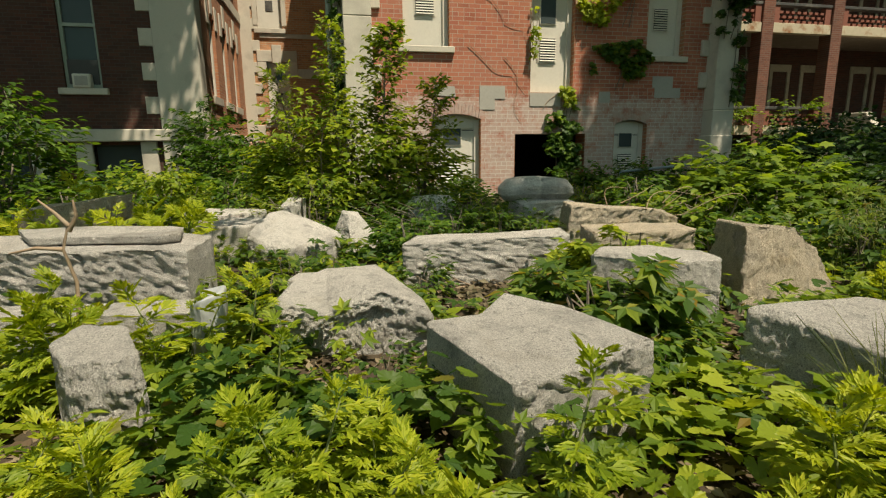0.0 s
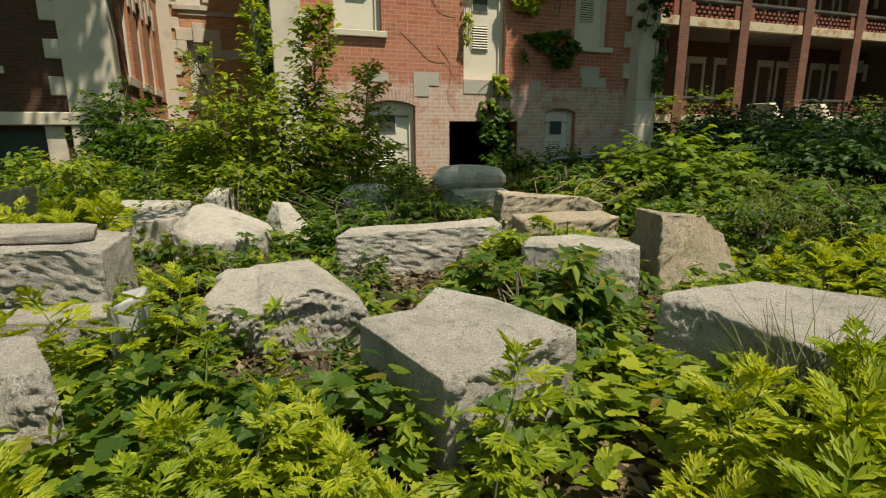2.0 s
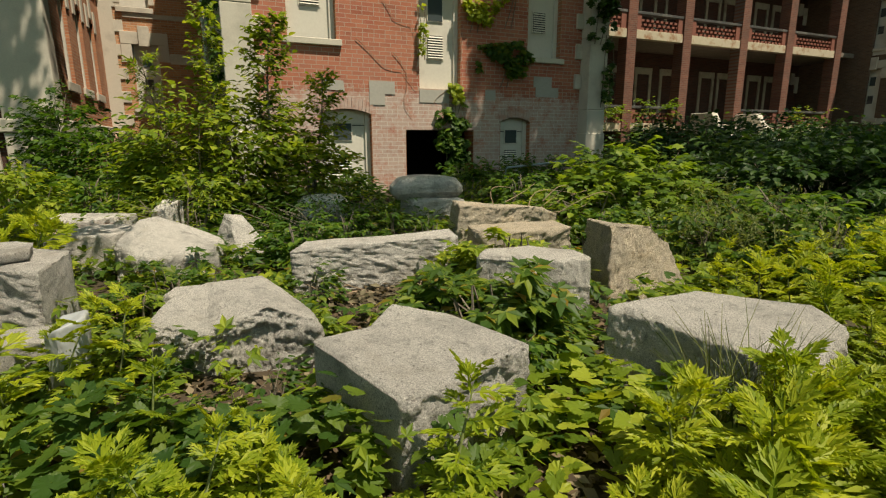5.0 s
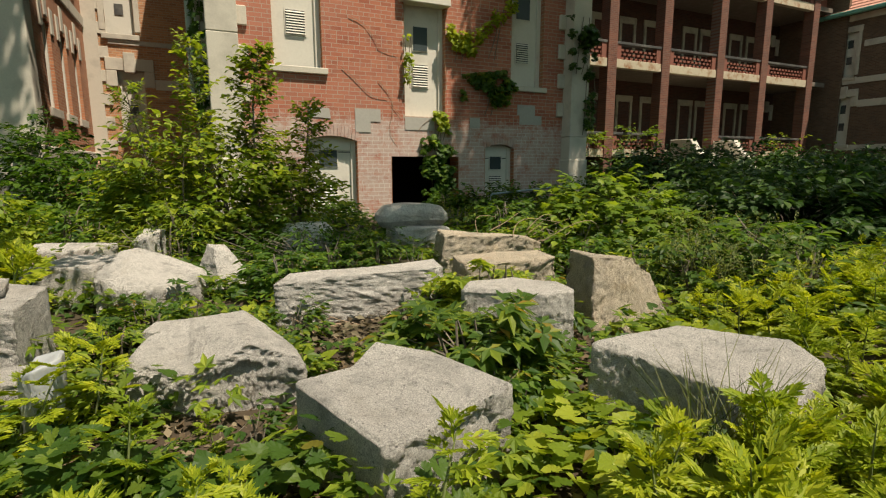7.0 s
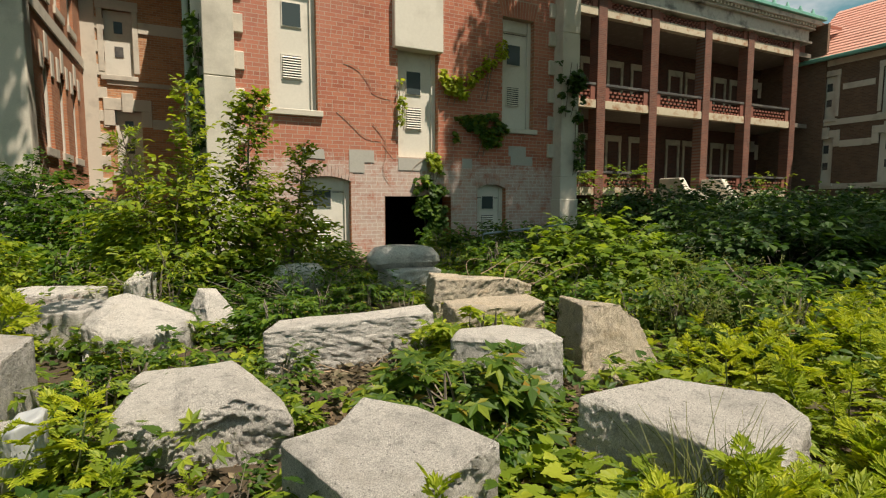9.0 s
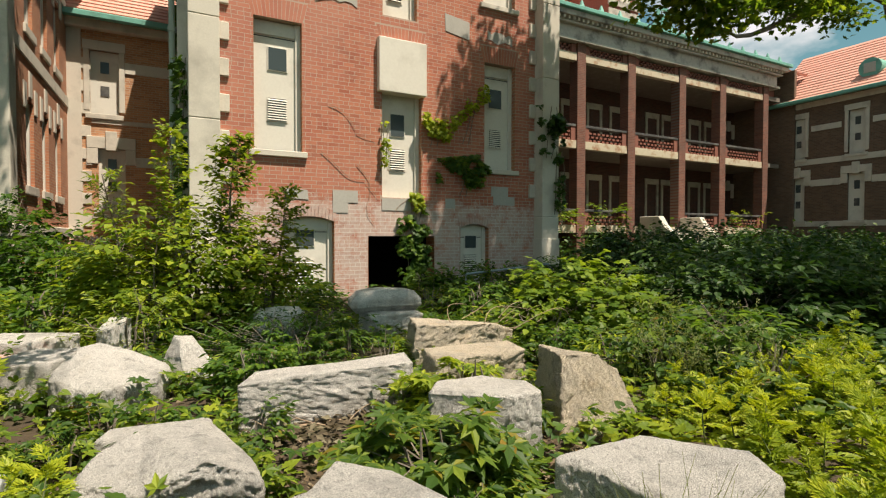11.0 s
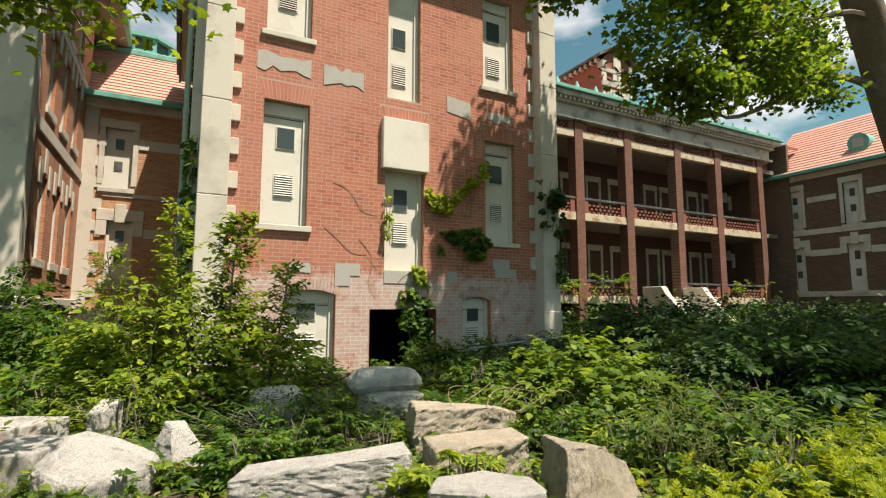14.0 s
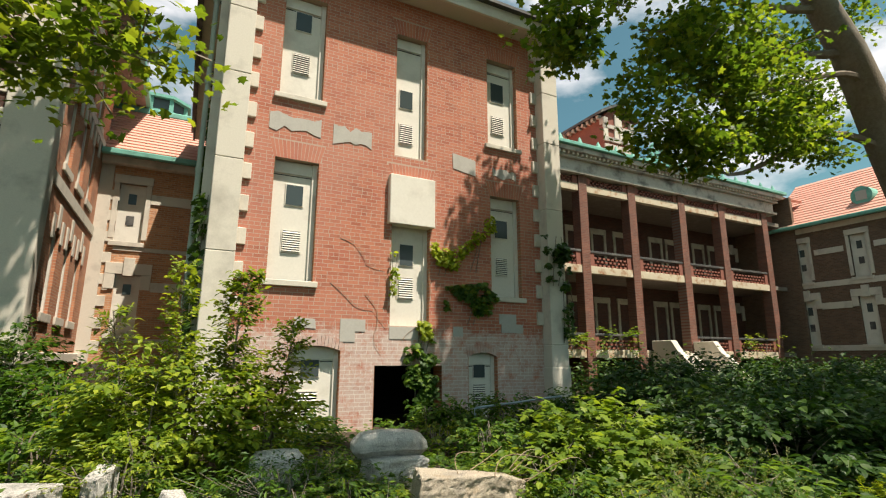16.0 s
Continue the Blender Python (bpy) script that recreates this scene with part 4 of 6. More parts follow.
stone("rough tan granite block", [(2.2, 3.95), (3.0, 3.95), (3.25, 4.1), (3.2, 4.35), (2.3, 4.35)], 0.83, 0.34, seed=21, rough=0.055, cell=0.025, mat=M_GRANITE_TAN, tops=[0.02, -0.03, -0.12, -0.1, 0.02])
stone("long weathered timber-brown granite block", [(-1.82, 4.28), (-1.15, 4.12), (-1.08, 4.4), (-1.75, 4.6)], 0.97, 0.5, seed=22, mat=M_GRANITE_TAN, rough=0.03, cell=0.03, taper=1.0, tops=[-0.07, 0.03, 0.03, -0.05])
stone("white marble fragment with a carved edge", [(-0.2, 2.28), (-0.14, 2.22), (-0.07, 2.27), (-0.08, 2.38), (-0.17, 2.4)], 0.745, 0.4, seed=23, rough=0.01, mat=M_WHITE, name="marble_block", cell=0.02, tops=[-0.04, 0.0, 0.02, 0.02, 0.0])

# ---------------------------------------------------------------- plants
rng = np.random.default_rng(5)
BLOCKS = [(o, np.array([o.matrix_basis @ v.co for v in o.data.vertices])) for o in scene.objects if o.name.startswith(("granite", "marble"))]


def outline(pts):
    """Convex outline of points in plan, counter-clockwise."""
    pts = sorted({(round(float(x), 3), round(float(y), 3)) for x, y in pts})
    sides = []
    for seq in (pts, pts[::-1]):
        run = []
        for p in seq:
            while len(run) > 1 and (run[-1][0] - run[-2][0]) * (p[1] - run[-2][1]) <= (run[-1][1] - run[-2][1]) * (p[0] - run[-2][0]):
                run.pop()
            run.append(p)
        sides += run[:-1]
    return sides


FEET = []
for o, v in BLOCKS:
    e = outline(v[:, :2])
    edges = []
    for p, q in zip(e, e[1:] + e[:1]):
        ln = math.hypot(q[0] - p[0], q[1] - p[1]) or 1.0
        edges.append((p[0], p[1], (q[1] - p[1]) / ln, (p[0] - q[0]) / ln))
    FEET.append((v[:, 0].min(), v[:, 0].max(), v[:, 1].min(), v[:, 1].max(), edges))


def clear(x, y, gap=0.0):
    for a, b, c, d, edges in FEET:
        if a - gap < x < b + gap and c - gap < y < d + gap and all((x - u) * nx + (y - w) * ny < gap for u, w, nx, ny in edges):
            return False
    return True


def blades(shapes):
    """A leaf from diamond lobes: (foot x, foot y, angle, length, half width)."""
    vs, ts = [], []
    for fx, fy, ang, ln, hw in shapes:
        c, s, k = math.cos(radians(ang)), math.sin(radians(ang)), len(vs)
        for u, v, z in ((0, 0, 0), (-hw, ln * 0.45, 0.05 * ln), (0, ln * 0.5, -0.03), (hw, ln * 0.45, 0.05 * ln), (0, ln, -0.1 * ln)):
            vs.append((fx + u * c + v * s, fy - u * s + v * c, z))
        ts += [(k, k + 2, k + 1), (k, k + 3, k + 2), (k + 1, k + 2, k + 4), (k + 2, k + 3, k + 4)]
    return np.array(vs), np.array(ts)


LEAF_MUG = blades([(a, b, c, d, 1.35 * e) for a, b, c, d, e in [(0, 0.0, 0, 0.6, 0.035), (0, 0.45, 0, 0.55, 0.075)] + [(0, f, g * a, l, w) for g in (1, -1) for f, a, l, w in ((0.16, 62, 0.36, 0.05), (0.32, 48, 0.5, 0.06), (0.5, 36, 0.44, 0.055), (0.66, 26, 0.28, 0.04))]
                  + [(g * u, f, g * a, l, 0.032) for g in (1, -1) for u, f, a, l in ((0.17, 0.47, 8, 0.24), (0.2, 0.5, 85, 0.18), (0.14, 0.64, 0, 0.2), (0.14, 0.24, 20, 0.16), (0.17, 0.62, 70, 0.13))]])
LEAF_PALM = blades([(0, 0, a, l, 0.16 * l + 0.04) for a, l in ((0, 1.0), (48, 0.85), (-48, 0.85), (105, 0.6), (-105, 0.6))])
LEAF_OVAL = blades([(0, 0, 0, 1.0, 0.27)])
side = [(0.24, 0.2, 0.04), (0.33, 0.45, 0.05), (0.21, 0.74, 0.0)]
LEAF_BROAD = np.array([(0, 0, 0), (0, 0.45, -0.04), (0, 1.0, -0.14)] + side + [(-x, y, z) for x, y, z in side]), np.array(
    [(0, 3, 1), (3, 4, 1), (4, 5, 1), (5, 2, 1), (0, 1, 6), (6, 1, 7), (7, 1, 8), (8, 1, 2)])
LEAF_SLIM = blades([(0, 0, 0, 1.0, 0.15)])
fan = [(0, 0.45), (0.12, 0.0), (0.5, 0.1), (0.34, 0.36), (0.55, 0.62), (0.22, 0.66), (0, 1.0), (-0.22, 0.66), (-0.55, 0.62), (-0.34, 0.36), (-0.5, 0.1), (-0.12, 0.0)]
LEAF_STAR = np.array([(x, y, 0.06 - 0.16 * abs(x) - 0.12 * y * y) for x, y in fan]), np.array([(0, i, i % 11 + 1) for i in range(1, 12)])
heart = [(0.06, -0.02), (0.25, -0.12), (0.43, 0.0), (0.48, 0.2), (0.38, 0.45), (0.2, 0.75), (0.0, 1.0)]
teeth = [q for (x, y), (u, w) in zip(heart, heart[1:]) for q in ((x, y), (x * 0.52 + u * 0.36, y * 0.46 + w * 0.46 + 0.03))] + [heart[-1]]
rim = teeth + [(-x, y) for x, y in teeth[-2::-1]]
inner = [(x * 0.5, 0.3 + (y - 0.3) * 0.5) for x, y in rim]
k = len(rim)
LEAF_HEART = np.array([(0, 0.3, -0.05)] + [(x, y, 0.10 * abs(x) - 0.05 - 0.06 * y * y) for x, y in inner] + [(x, y, 0.10 * abs(x) - 0.13 * y * y - 0.12 * x * x + 0.02 * math.sin(i * 2.6)) for i, (x, y) in enumerate(rim)]), np.array(
    [(0, 1 + i, 2 + i) for i in range(k - 1)] + [t for i in range(k - 1) for t in ((1 + i, 1 + k + i, 2 + k + i), (1 + i, 2 + k + i, 2 + i))])


def strew(leafshape, pos, yaw, pitch, size, roll=None):
    """Leaves at pos, pointing to yaw, tipped up by pitch (radians). Returns corners and triangles."""
    v, t = leafshape
    pos, n = np.asarray(pos, float), len(pos)
    roll = rng.uniform(-0.5, 0.5, n) if roll is None else roll
    cy, sy, cp, sp, cr, sr = np.cos(yaw), np.sin(yaw), np.cos(pitch), np.sin(pitch), np.cos(roll), np.sin(roll)
    # leaf axis, its side and its normal
    fwd = np.stack([cy * cp, sy * cp, sp], 1)
    side = np.stack([sy, -cy, np.zeros(n)], 1)
    up = np.cross(side, fwd)
    side, up = side * cr[:, None] + up * sr[:, None], up * cr[:, None] - side * sr[:, None]
    w = (v[None, :, 0:1] * side[:, None] + v[None, :, 1:2] * fwd[:, None] + v[None, :, 2:3] * up[:, None]) * np.reshape(size, (-1, 1, 1)) + pos[:, None]
    return w.reshape(-1, 3), (t[None] + (np.arange(n) * len(v))[:, None, None]).reshape(-1, 3)


def merge(pieces):
    vs, ts, k = [], [], 0
    for v, t in pieces:
        vs.append(np.asarray(v, float))
        ts.append(np.asarray(t) + k)
        k += len(v)
    return np.concatenate(vs), np.concatenate(ts)


def tube(points, radii, sides=5):
    pts = [Vector(p) for p in points]
    vs, ts = [], []
    for i, p in enumerate(pts):
        d = (pts[min(i + 1, len(pts) - 1)] - pts[max(i - 1, 0)]).normalized()
        a = d.orthogonal().normalized()
        b = d.cross(a)
        for k in range(sides):
            q = p + (a * math.cos(k * math.tau / sides) + b * math.sin(k * math.tau / sides)) * radii[i]
            vs.append(tuple(q))
    for i in range(len(pts) - 1):
        for k in range(sides):
            m = (k + 1) % sides
            a, b, c, d = i * sides + k, i * sides + m, (i + 1) * sides + m, (i + 1) * sides + k
            ts += [(a, b, c), (a, c, d)]
    return np.array(vs), np.array(ts)


def bent(p0, p1, sag=0.1, n=6):
    p0, p1 = Vector(p0), Vector(p1)
    off = Vector(rng.normal(0, 1, 3)) * sag * (p1 - p0).length
    return [p0.lerp(p1, i / (n - 1)) + off * math.sin(math.pi * i / (n - 1)) for i in range(n)]


def make_mugwort(h):
    top = tagged(new("mugwort"), "bright green mugwort plant with deeply cut leaves", "weed", "mugwort plants in the foreground")
    line = bent((0, 0, -0.03), (rng.normal(0, 0.12) * h, rng.normal(0, 0.12) * h, h), 0.05, 7)
    v, t = tube(line, [0.0035] * 5 + [0.002, 0.001])
    soup("stem", v, t, M_STEM, top)
    pos, yaw, pit, siz = [], [], [], []
    n = 19
    for i in range(n):
        f = 0.12 + 0.88 * i / (n - 1)
        k = f * 6
        a = line[min(int(k), 5)].lerp(line[min(int(k) + 1, 6)], k - int(k))
        pos.append(a)
        yaw.append(i * 2.4 + rng.normal(0, 0.3))
        pit.append(-0.05 + 1.1 * f ** 3 + rng.normal(0, 0.18))
        siz.append((0.15 - 0.075 * f ** 2) * rng.uniform(0.8, 1.2) * min(1, h / 0.3))
    v, t = strew(LEAF_MUG, pos, np.array(yaw), np.array(pit), np.array(siz))
    soup("foliage", v, t, L_MUG, top)
    return top


MUGS = [make_mugwort(h) for h in (0.24, 0.28, 0.31, 0.34, 0.38, 0.3)]
SPOTS = [(0.80, 1.10, 4, 1.0), (0.14, 1.66, 3, 1.0), (-0.1, 2.12, 4, 1.0), (-0.22, 1.95, 4, 1.05), (-0.02, 2.3, 3, 1.1), (0.4, 1.85, 0, 0.7)]
for x0, x1, y0, y1, n, lo, hi in ((-0.95, 0.52, 0.75, 1.36, 60, 0.75, 1.0), (1.02, 2.4, 0.45, 0.95, 62, 0.95, 1.25), (1.1, 1.75, 0.6, 0.95, 14, 1.0, 1.2), (-0.75, -0.2, 2.0, 2.3, 6, 0.9, 1.2), (-0.9, -0.5, 1.5, 2.3, 8, 0.9, 1.2), (2.5, 4.6, 0.8, 2.1, 60, 0.8, 1.25), (3.0, 6.0, 1.3, 2.5, 36, 0.8, 1.15), (-1.7, -0.6, 3.6, 4.7, 22, 1.2, 1.7)):
    while n > 0:
        x, y = rng.uniform(x0, x1), rng.uniform(y0, y1)
        if clear(x, y, 0.02) and (x < 2.4 or x - 0.4 > 1.3 * (y - 0.2)):
            SPOTS.append((x, y, int(rng.integers(0, 6)), rng.uniform(lo, hi)))
            n -= 1
for i, (x, y, k, s) in enumerate(SPOTS):
    tip = 0.0 if i == 0 else 5.0
    m = pose(x, y, ground_z(x, y), rng.normal(0, tip), rng.normal(0, tip), rng.uniform(0, 360))
    ob = MUGS[k] if not any(MUGS[k].location) else copy_thing(MUGS[k], m)
    ob.matrix_basis = m @ Matrix.Scale(s, 4)
    ob.scale = (s, s, s)
for ob in MUGS:
    if not any(ob.location):
        ob.location = (0.2, 1.1, ground_z(0.2, 1.1))


def cover(label, shape, mat, areas, name="ground_cover"):
    """Low leaves on the ground: areas of (x0, x1, y0, y1, count, size, lift)."""
    pos, siz = [], []
    for x0, x1, y0, y1, n, size, lift in areas:
        xy = rng.uniform((x0, y0), (x1, y1), (n, 2))
        for x, y in xy:
            p = noise.noise((x * 1.7, y * 1.7, 2.0 + size * 10))
            if (p < -0.2 and lift > 0.03) or not clear(x, y, -0.02) or (0.75 < x < 1.5 and 2.75 < y < 3.2):
                continue
            pos.append((x, y, ground_z(x, y) + (0.25 + 0.75 * rng.random() ** 0.6) * lift * (0.7 + 1.5 * p)))
            siz.append(size * rng.uniform(0.6, 1.25))
    n = len(pos)
    v, t = strew(shape, pos, rng.uniform(0, math.tau, n), rng.normal(0.0, 0.35, n), np.array(siz))
    return tagged(soup(name, v, t, mat), label, "ground cover", kind="stuff")


def skirts(label, shape, mat, per_metre, size, lift, share):
    """Weeds crowding against the feet of the blocks."""
    pos, siz = [], []
    for k, (a, b, c, d, edges) in enumerate(FEET):
        if c > 5.2:
            continue
        for (x, y, nx, ny), (u, w, _, _) in zip(edges, edges[1:] + edges[:1]):
            for _ in range(rng.poisson(math.hypot(u - x, w - y) * per_metre)):
                f, g = rng.random(), rng.uniform(0.0, 0.14)
                px, py = x + (u - x) * f + nx * g, y + (w - y) * f + ny * g
                if noise.noise((px * 2.6, py * 2.6, size * 90)) < share or (0.75 < px < 1.5 and 2.7 < py < 3.2) or not clear(px, py, -0.01):
                    continue
                pos.append((px, py, ground_z(px, py) + rng.uniform(0.0, 1.0) * lift * (1 - 3.5 * g)))
                siz.append(size * rng.uniform(0.6, 1.25))
    n = len(pos)
    v, t = strew(shape, pos, rng.uniform(0, math.tau, n), rng.normal(-0.1, 0.4, n), np.array(siz))
    return tagged(soup("ground_cover", v, t, mat), label, "ground cover", kind="stuff")


skirts("heart-leaved weeds crowding the feet of the blocks", LEAF_HEART, L_CREEP, 90, 0.058, 0.24, -0.1)
skirts("creeper leaves climbing the feet of the blocks", LEAF_PALM, L_WEED, 80, 0.065, 0.24, -0.15)
cover("low heart-shaped weeds covering the soil", LEAF_HEART, L_WEED, [(-1.2, 2.6, 0.75, 2.0, 1100, 0.07, 0.13), (-2.0, 3.4, 2.0, 4.2, 900, 0.08, 0.09), (1.26, 1.66, 1.0, 1.6, 70, 0.095, 0.2), (2.4, 2.8, 1.3, 2.2, 60, 0.1, 0.14), (3.2, 6.5, 0.8, 4.5, 1000, 0.1, 0.18)])
# Darker creeper green here carries the shade before the boulder.
cover("vine leaves sprawling before a boulder", LEAF_HEART, L_CREEP, [(-0.05, 0.66, 1.4, 2.02, 260, 0.06, 0.2), (-0.3, 0.7, 1.3, 1.9, 200, 0.068, 0.2)])
cover("five-leaved creeper trailing between the blocks", LEAF_PALM, L_CREEP, [(-1.0, 2.4, 1.2, 3.6, 800, 0.075, 0.13), (-2.6, 4.0, 3.4, 6.2, 2200, 0.09, 0.15), (3.4, 7.5, 2.4, 6.0, 1000, 0.11, 0.24)])
cover("thick low undergrowth running up to the buildings", LEAF_BROAD, L_SHRUB, [(0.2, 4.2, 5.5, 9.6, 2400, 0.1, 0.17), (-6.0, -3.2, 5.5, 9.6, 1500, 0.1, 0.2), (4.2, 8.5, 5.5, 9.6, 2400, 0.1, 0.3), (-6.0, 0.6, 8.0, 13.3, 4500, 0.13, 0.5), (-2.6, 0.6, 13, 19.9, 3500, 0.17, 0.7)])
cover("bright low weeds in the sunlit court", LEAF_BROAD, L_MUG, [(-3.4, 0.3, 4.9, 9.2, 4200, 0.085, 0.13)])
cover("dark shaded undergrowth before the porches", LEAF_BROAD, L_SHADED, [(8.5, 30, 7.5, 16.5, 9000, 0.17, 1.0), (6.0, 20.0, 2.0, 8.0, 9000, 0.11, 0.5)])
cover("dry brown leaf litter on bare soil", LEAF_OVAL, L_LITTER, [(-0.8, 2.4, 0.7, 3.4, 9000, 0.05, 0.02), (-2.0, 0.6, 2.4, 4.6, 900, 0.05, 0.02)], "leaf_litter")
v, t = strew(LEAF_OVAL, [(rng.uniform(0.75, 1.6), rng.uniform(2.7, 3.22), 0.47 + rng.uniform(0, 0.04)) for _ in range(420)], rng.uniform(0, 6.28, 420), rng.normal(0, 0.4, 420), rng.uniform(0.03, 0.075, 420))
tagged(soup("leaf_litter", v, t, L_LITTER), "dry tan leaves in front of a granite beam", "leaf litter", kind="stuff")


def shrub(name, label, x, y, rx, ry, top, n, size, shape, mat, category="shrub", base=None, low=0.0, stems=7):
    """A bush of twigs with leaves, with an uneven outline."""
    z0 = ground_z(x, y) if base is None else base
    ob = tagged(new(name), label, category)
    h = top - z0
    seedv = Vector((x * 3.1, y * 1.7, top))
    pos, yaw, pit, woods = [], [], [], []
    k, tall = 0, min(4.6 * size, 0.75 * rx)
    while k < n:
        d = Vector(rng.normal(0, 1, 3)).normalized()
        r = (0.45 + 0.5 * rng.random() ** 0.5) * (0.84 + 0.55 * noise.noise(d * 2.1 + seedv))
        q = Vector((x + d.x * r * rx, y + d.y * r * ry, z0 + h * (0.45 + 0.5 * d.z * r)))
        if q.z < z0 + low or noise.noise(q * (2.6 / max(rx, 0.3)) + seedv) < -0.2:
            k += 4
            continue
        out = Vector((d.x + rng.normal(0, 0.35), d.y + rng.normal(0, 0.35), 0.15 + 0.45 * d.z + rng.normal(0, 0.2))).normalized()
        ang, m = math.atan2(out.y, out.x), int(rng.integers(9, 16))
        for j in range(m):
            f = j / (m - 1)
            g = 1 if j % 2 else -1
            pos.append(q + out * (f * tall) + Vector((-math.sin(ang), math.cos(ang), 0)) * g * size * 0.25 - Vector((0, 0, 0.25 * tall * f * f)) + Vector(rng.normal(0, size * 0.13, 3)))
            yaw.append(ang + g * rng.uniform(0.5, 1.2) * (1 - 0.6 * f))
            pit.append(rng.normal(-0.12, 0.28))
        if rng.random() < 0.4:
            woods.append(tube([q - out * size, q + out * tall * 0.6], [0.004, 0.0015], 3))
        k += m
    for j in range(stems):
        a = j * 2.4
        tip = (x + 0.75 * rx * math.cos(a) * rng.random(), y + 0.75 * ry * math.sin(a) * rng.random(), z0 + h * rng.uniform(0.6, 0.92))
        woods.append(tube(bent((x + 0.15 * rx * math.cos(a), y + 0.15 * ry * math.sin(a), z0 - 0.03), tip, 0.08), np.linspace(0.012 + 0.006 * h, 0.004, 6)))
    tagged(soup("branchwork", *merge(woods), M_BARK, ob), kind="stuff")
    n = len(pos)
    soup("foliage", *strew(shape, pos, np.array(yaw), np.array(pit), size * rng.uniform(0.65, 1.25, n)), mat, ob)
    return ob


def sapling(label, x, y, top, lean, n, size, shape, mat, spread=0.35):
    """A thin young tree with leaves along side shoots."""
    z0 = ground_z(x, y)
    ob = tagged(new("sapling"), label, "sapling")
    line = bent((x, y, z0 - 0.03), (x + lean[0], y + lean[1], top), 0.05, 8)
    woods = [tube(line, np.linspace(0.02, 0.004, 8))]
    pos, yaw, pit = [], [], []
    for j in range(n):
        f = 0.3 + 0.7 * (j / n)
        k = f * 7
        a = line[min(int(k), 6)].lerp(line[min(int(k) + 1, 7)], k - int(k))
        ang = rng.uniform(0, math.tau)
        ln = spread * (1.25 - f) * rng.uniform(0.6, 1.3) + 0.06
        b = a + Vector((math.cos(ang) * ln, math.sin(ang) * ln, ln * rng.uniform(0.2, 0.9)))
        woods.append(tube([a, b], [0.004, 0.0015], 3))
        for i in range(7):
            pos.append(a.lerp(b, 0.3 + 0.11 * i))
            yaw.append(ang + (1 if i % 2 else -1) * rng.uniform(0.3, 1.2))
            pit.append(rng.normal(0, 0.4))
    tagged(soup("branchwork", *merge(woods), M_BARK, ob), kind="stuff")
    soup("foliage", *strew(shape, pos, np.array(yaw), np.array(pit), size * rng.uniform(0.7, 1.25, len(pos))), mat, ob)
    return ob


CLUMPS = [("bushy weed clump with slim pointed leaves", LEAF_SLIM, L_WEED, 0.36), ("bushy weed clump with oval leaves", LEAF_BROAD, L_SHRUB, 0.42), ("low creeper clump with five-part leaves", LEAF_PALM, L_CREEP, 0.3), ("bushy weed clump with broad pointed leaves", LEAF_BROAD, L_CREEP, 0.36)]
MADE = []
for k, (lab, shp, mt, h) in enumerate(CLUMPS):
    MADE.append(shrub("weed_clump", lab, 0, 0, 0.26, 0.24, h, 210, 0.075, shp, mt, "weed", 0.0, 0.02, 4))
    MADE[-1]["group"] = "weed clumps among the blocks"
WEEDS = []
for x0, x1, y0, y1, n, s0, s1 in ((-2.2, 0.3, 4.6, 6.4, 13, 0.7, 1.0), (0.4, 1.2, 3.7, 4.9, 5, 0.6, 0.85), (1.3, 2.2, 3.9, 4.8, 5, 0.6, 0.9), (1.9, 2.7, 5.2, 6.4, 6, 0.7, 1.0), (3.6, 5.0, 5.8, 7.4, 9, 0.9, 1.3), (3.4, 5.4, 1.6, 3.4, 14, 0.9, 1.3), (4.4, 6.5, 3.6, 5.4, 6, 0.8, 1.1), (-0.2, 0.9, 2.85, 3.6, 4, 0.5, 0.65), (3.0, 3.8, 3.2, 4.2, 4, 0.8, 1.1), (-3.4, -0.6, 6.2, 9.0, 14, 0.9, 1.5), (4.2, 7.8, 7.4, 9.3, 12, 1.0, 1.5), (1.3, 1.62, 1.35, 1.75, 2, 0.5, 0.6), (0.1, 0.5, 1.45, 1.85, 3, 0.4, 0.55), (-1.5, -0.7, 1.6, 2.4, 5, 0.5, 0.7)):
    tries = 0
    while n > 0 and tries < 400:
        tries += 1
        x, y = rng.uniform(x0, x1), rng.uniform(y0, y1)
        if clear(x, y, 0.06) and not (y < 3.2 and 0.78 < (x - 0.4) / (y - 0.2) < 1.28):
            WEEDS.append((x, y, rng.uniform(s0, s1)))
            n -= 1
WEEDS += [(1.6, 1.12, 0.5), (1.5, 1.28, 0.5), (1.74, 0.98, 0.45), (1.9, 0.9, 0.45), (0.62, 2.95, 0.5), (0.1, 3.4, 0.55)]
for i, (x, y, s) in enumerate(WEEDS):
    src = MADE[i % 4]
    ob = src if i < 4 else copy_thing(src, Matrix.Identity(4))
    ob.location, ob.rotation_euler, ob.scale = (x, y, ground_z(x, y) - 0.01), (0, 0, rng.uniform(0, 6.28)), (s, s, s)

shrub("creeper_mound", "glossy five-leaved creeper heaped over a stone", 1.36, 2.02, 0.30, 0.26, 0.82, 900, 0.1, LEAF_PALM, L_CREEP, "creeper")
shrub("creeper_mound", "creeper with yellow-green tips over rough blocks", 2.0, 2.82, 0.3, 0.2, 0.88, 420, 0.085, LEAF_PALM, L_WEED, "creeper")
shrub("shrub", "dense thicket of leafy young trees before the facade", 0.5, 6.9, 1.0, 0.75, 1.9, 5600, 0.1, LEAF_BROAD, L_WEED, stems=12)
shrub("shrub", "leafy thicket with pointed leaves near a boarded window", 1.35, 6.9, 0.6, 0.55, 1.6, 2300, 0.09, LEAF_BROAD, L_WEED)
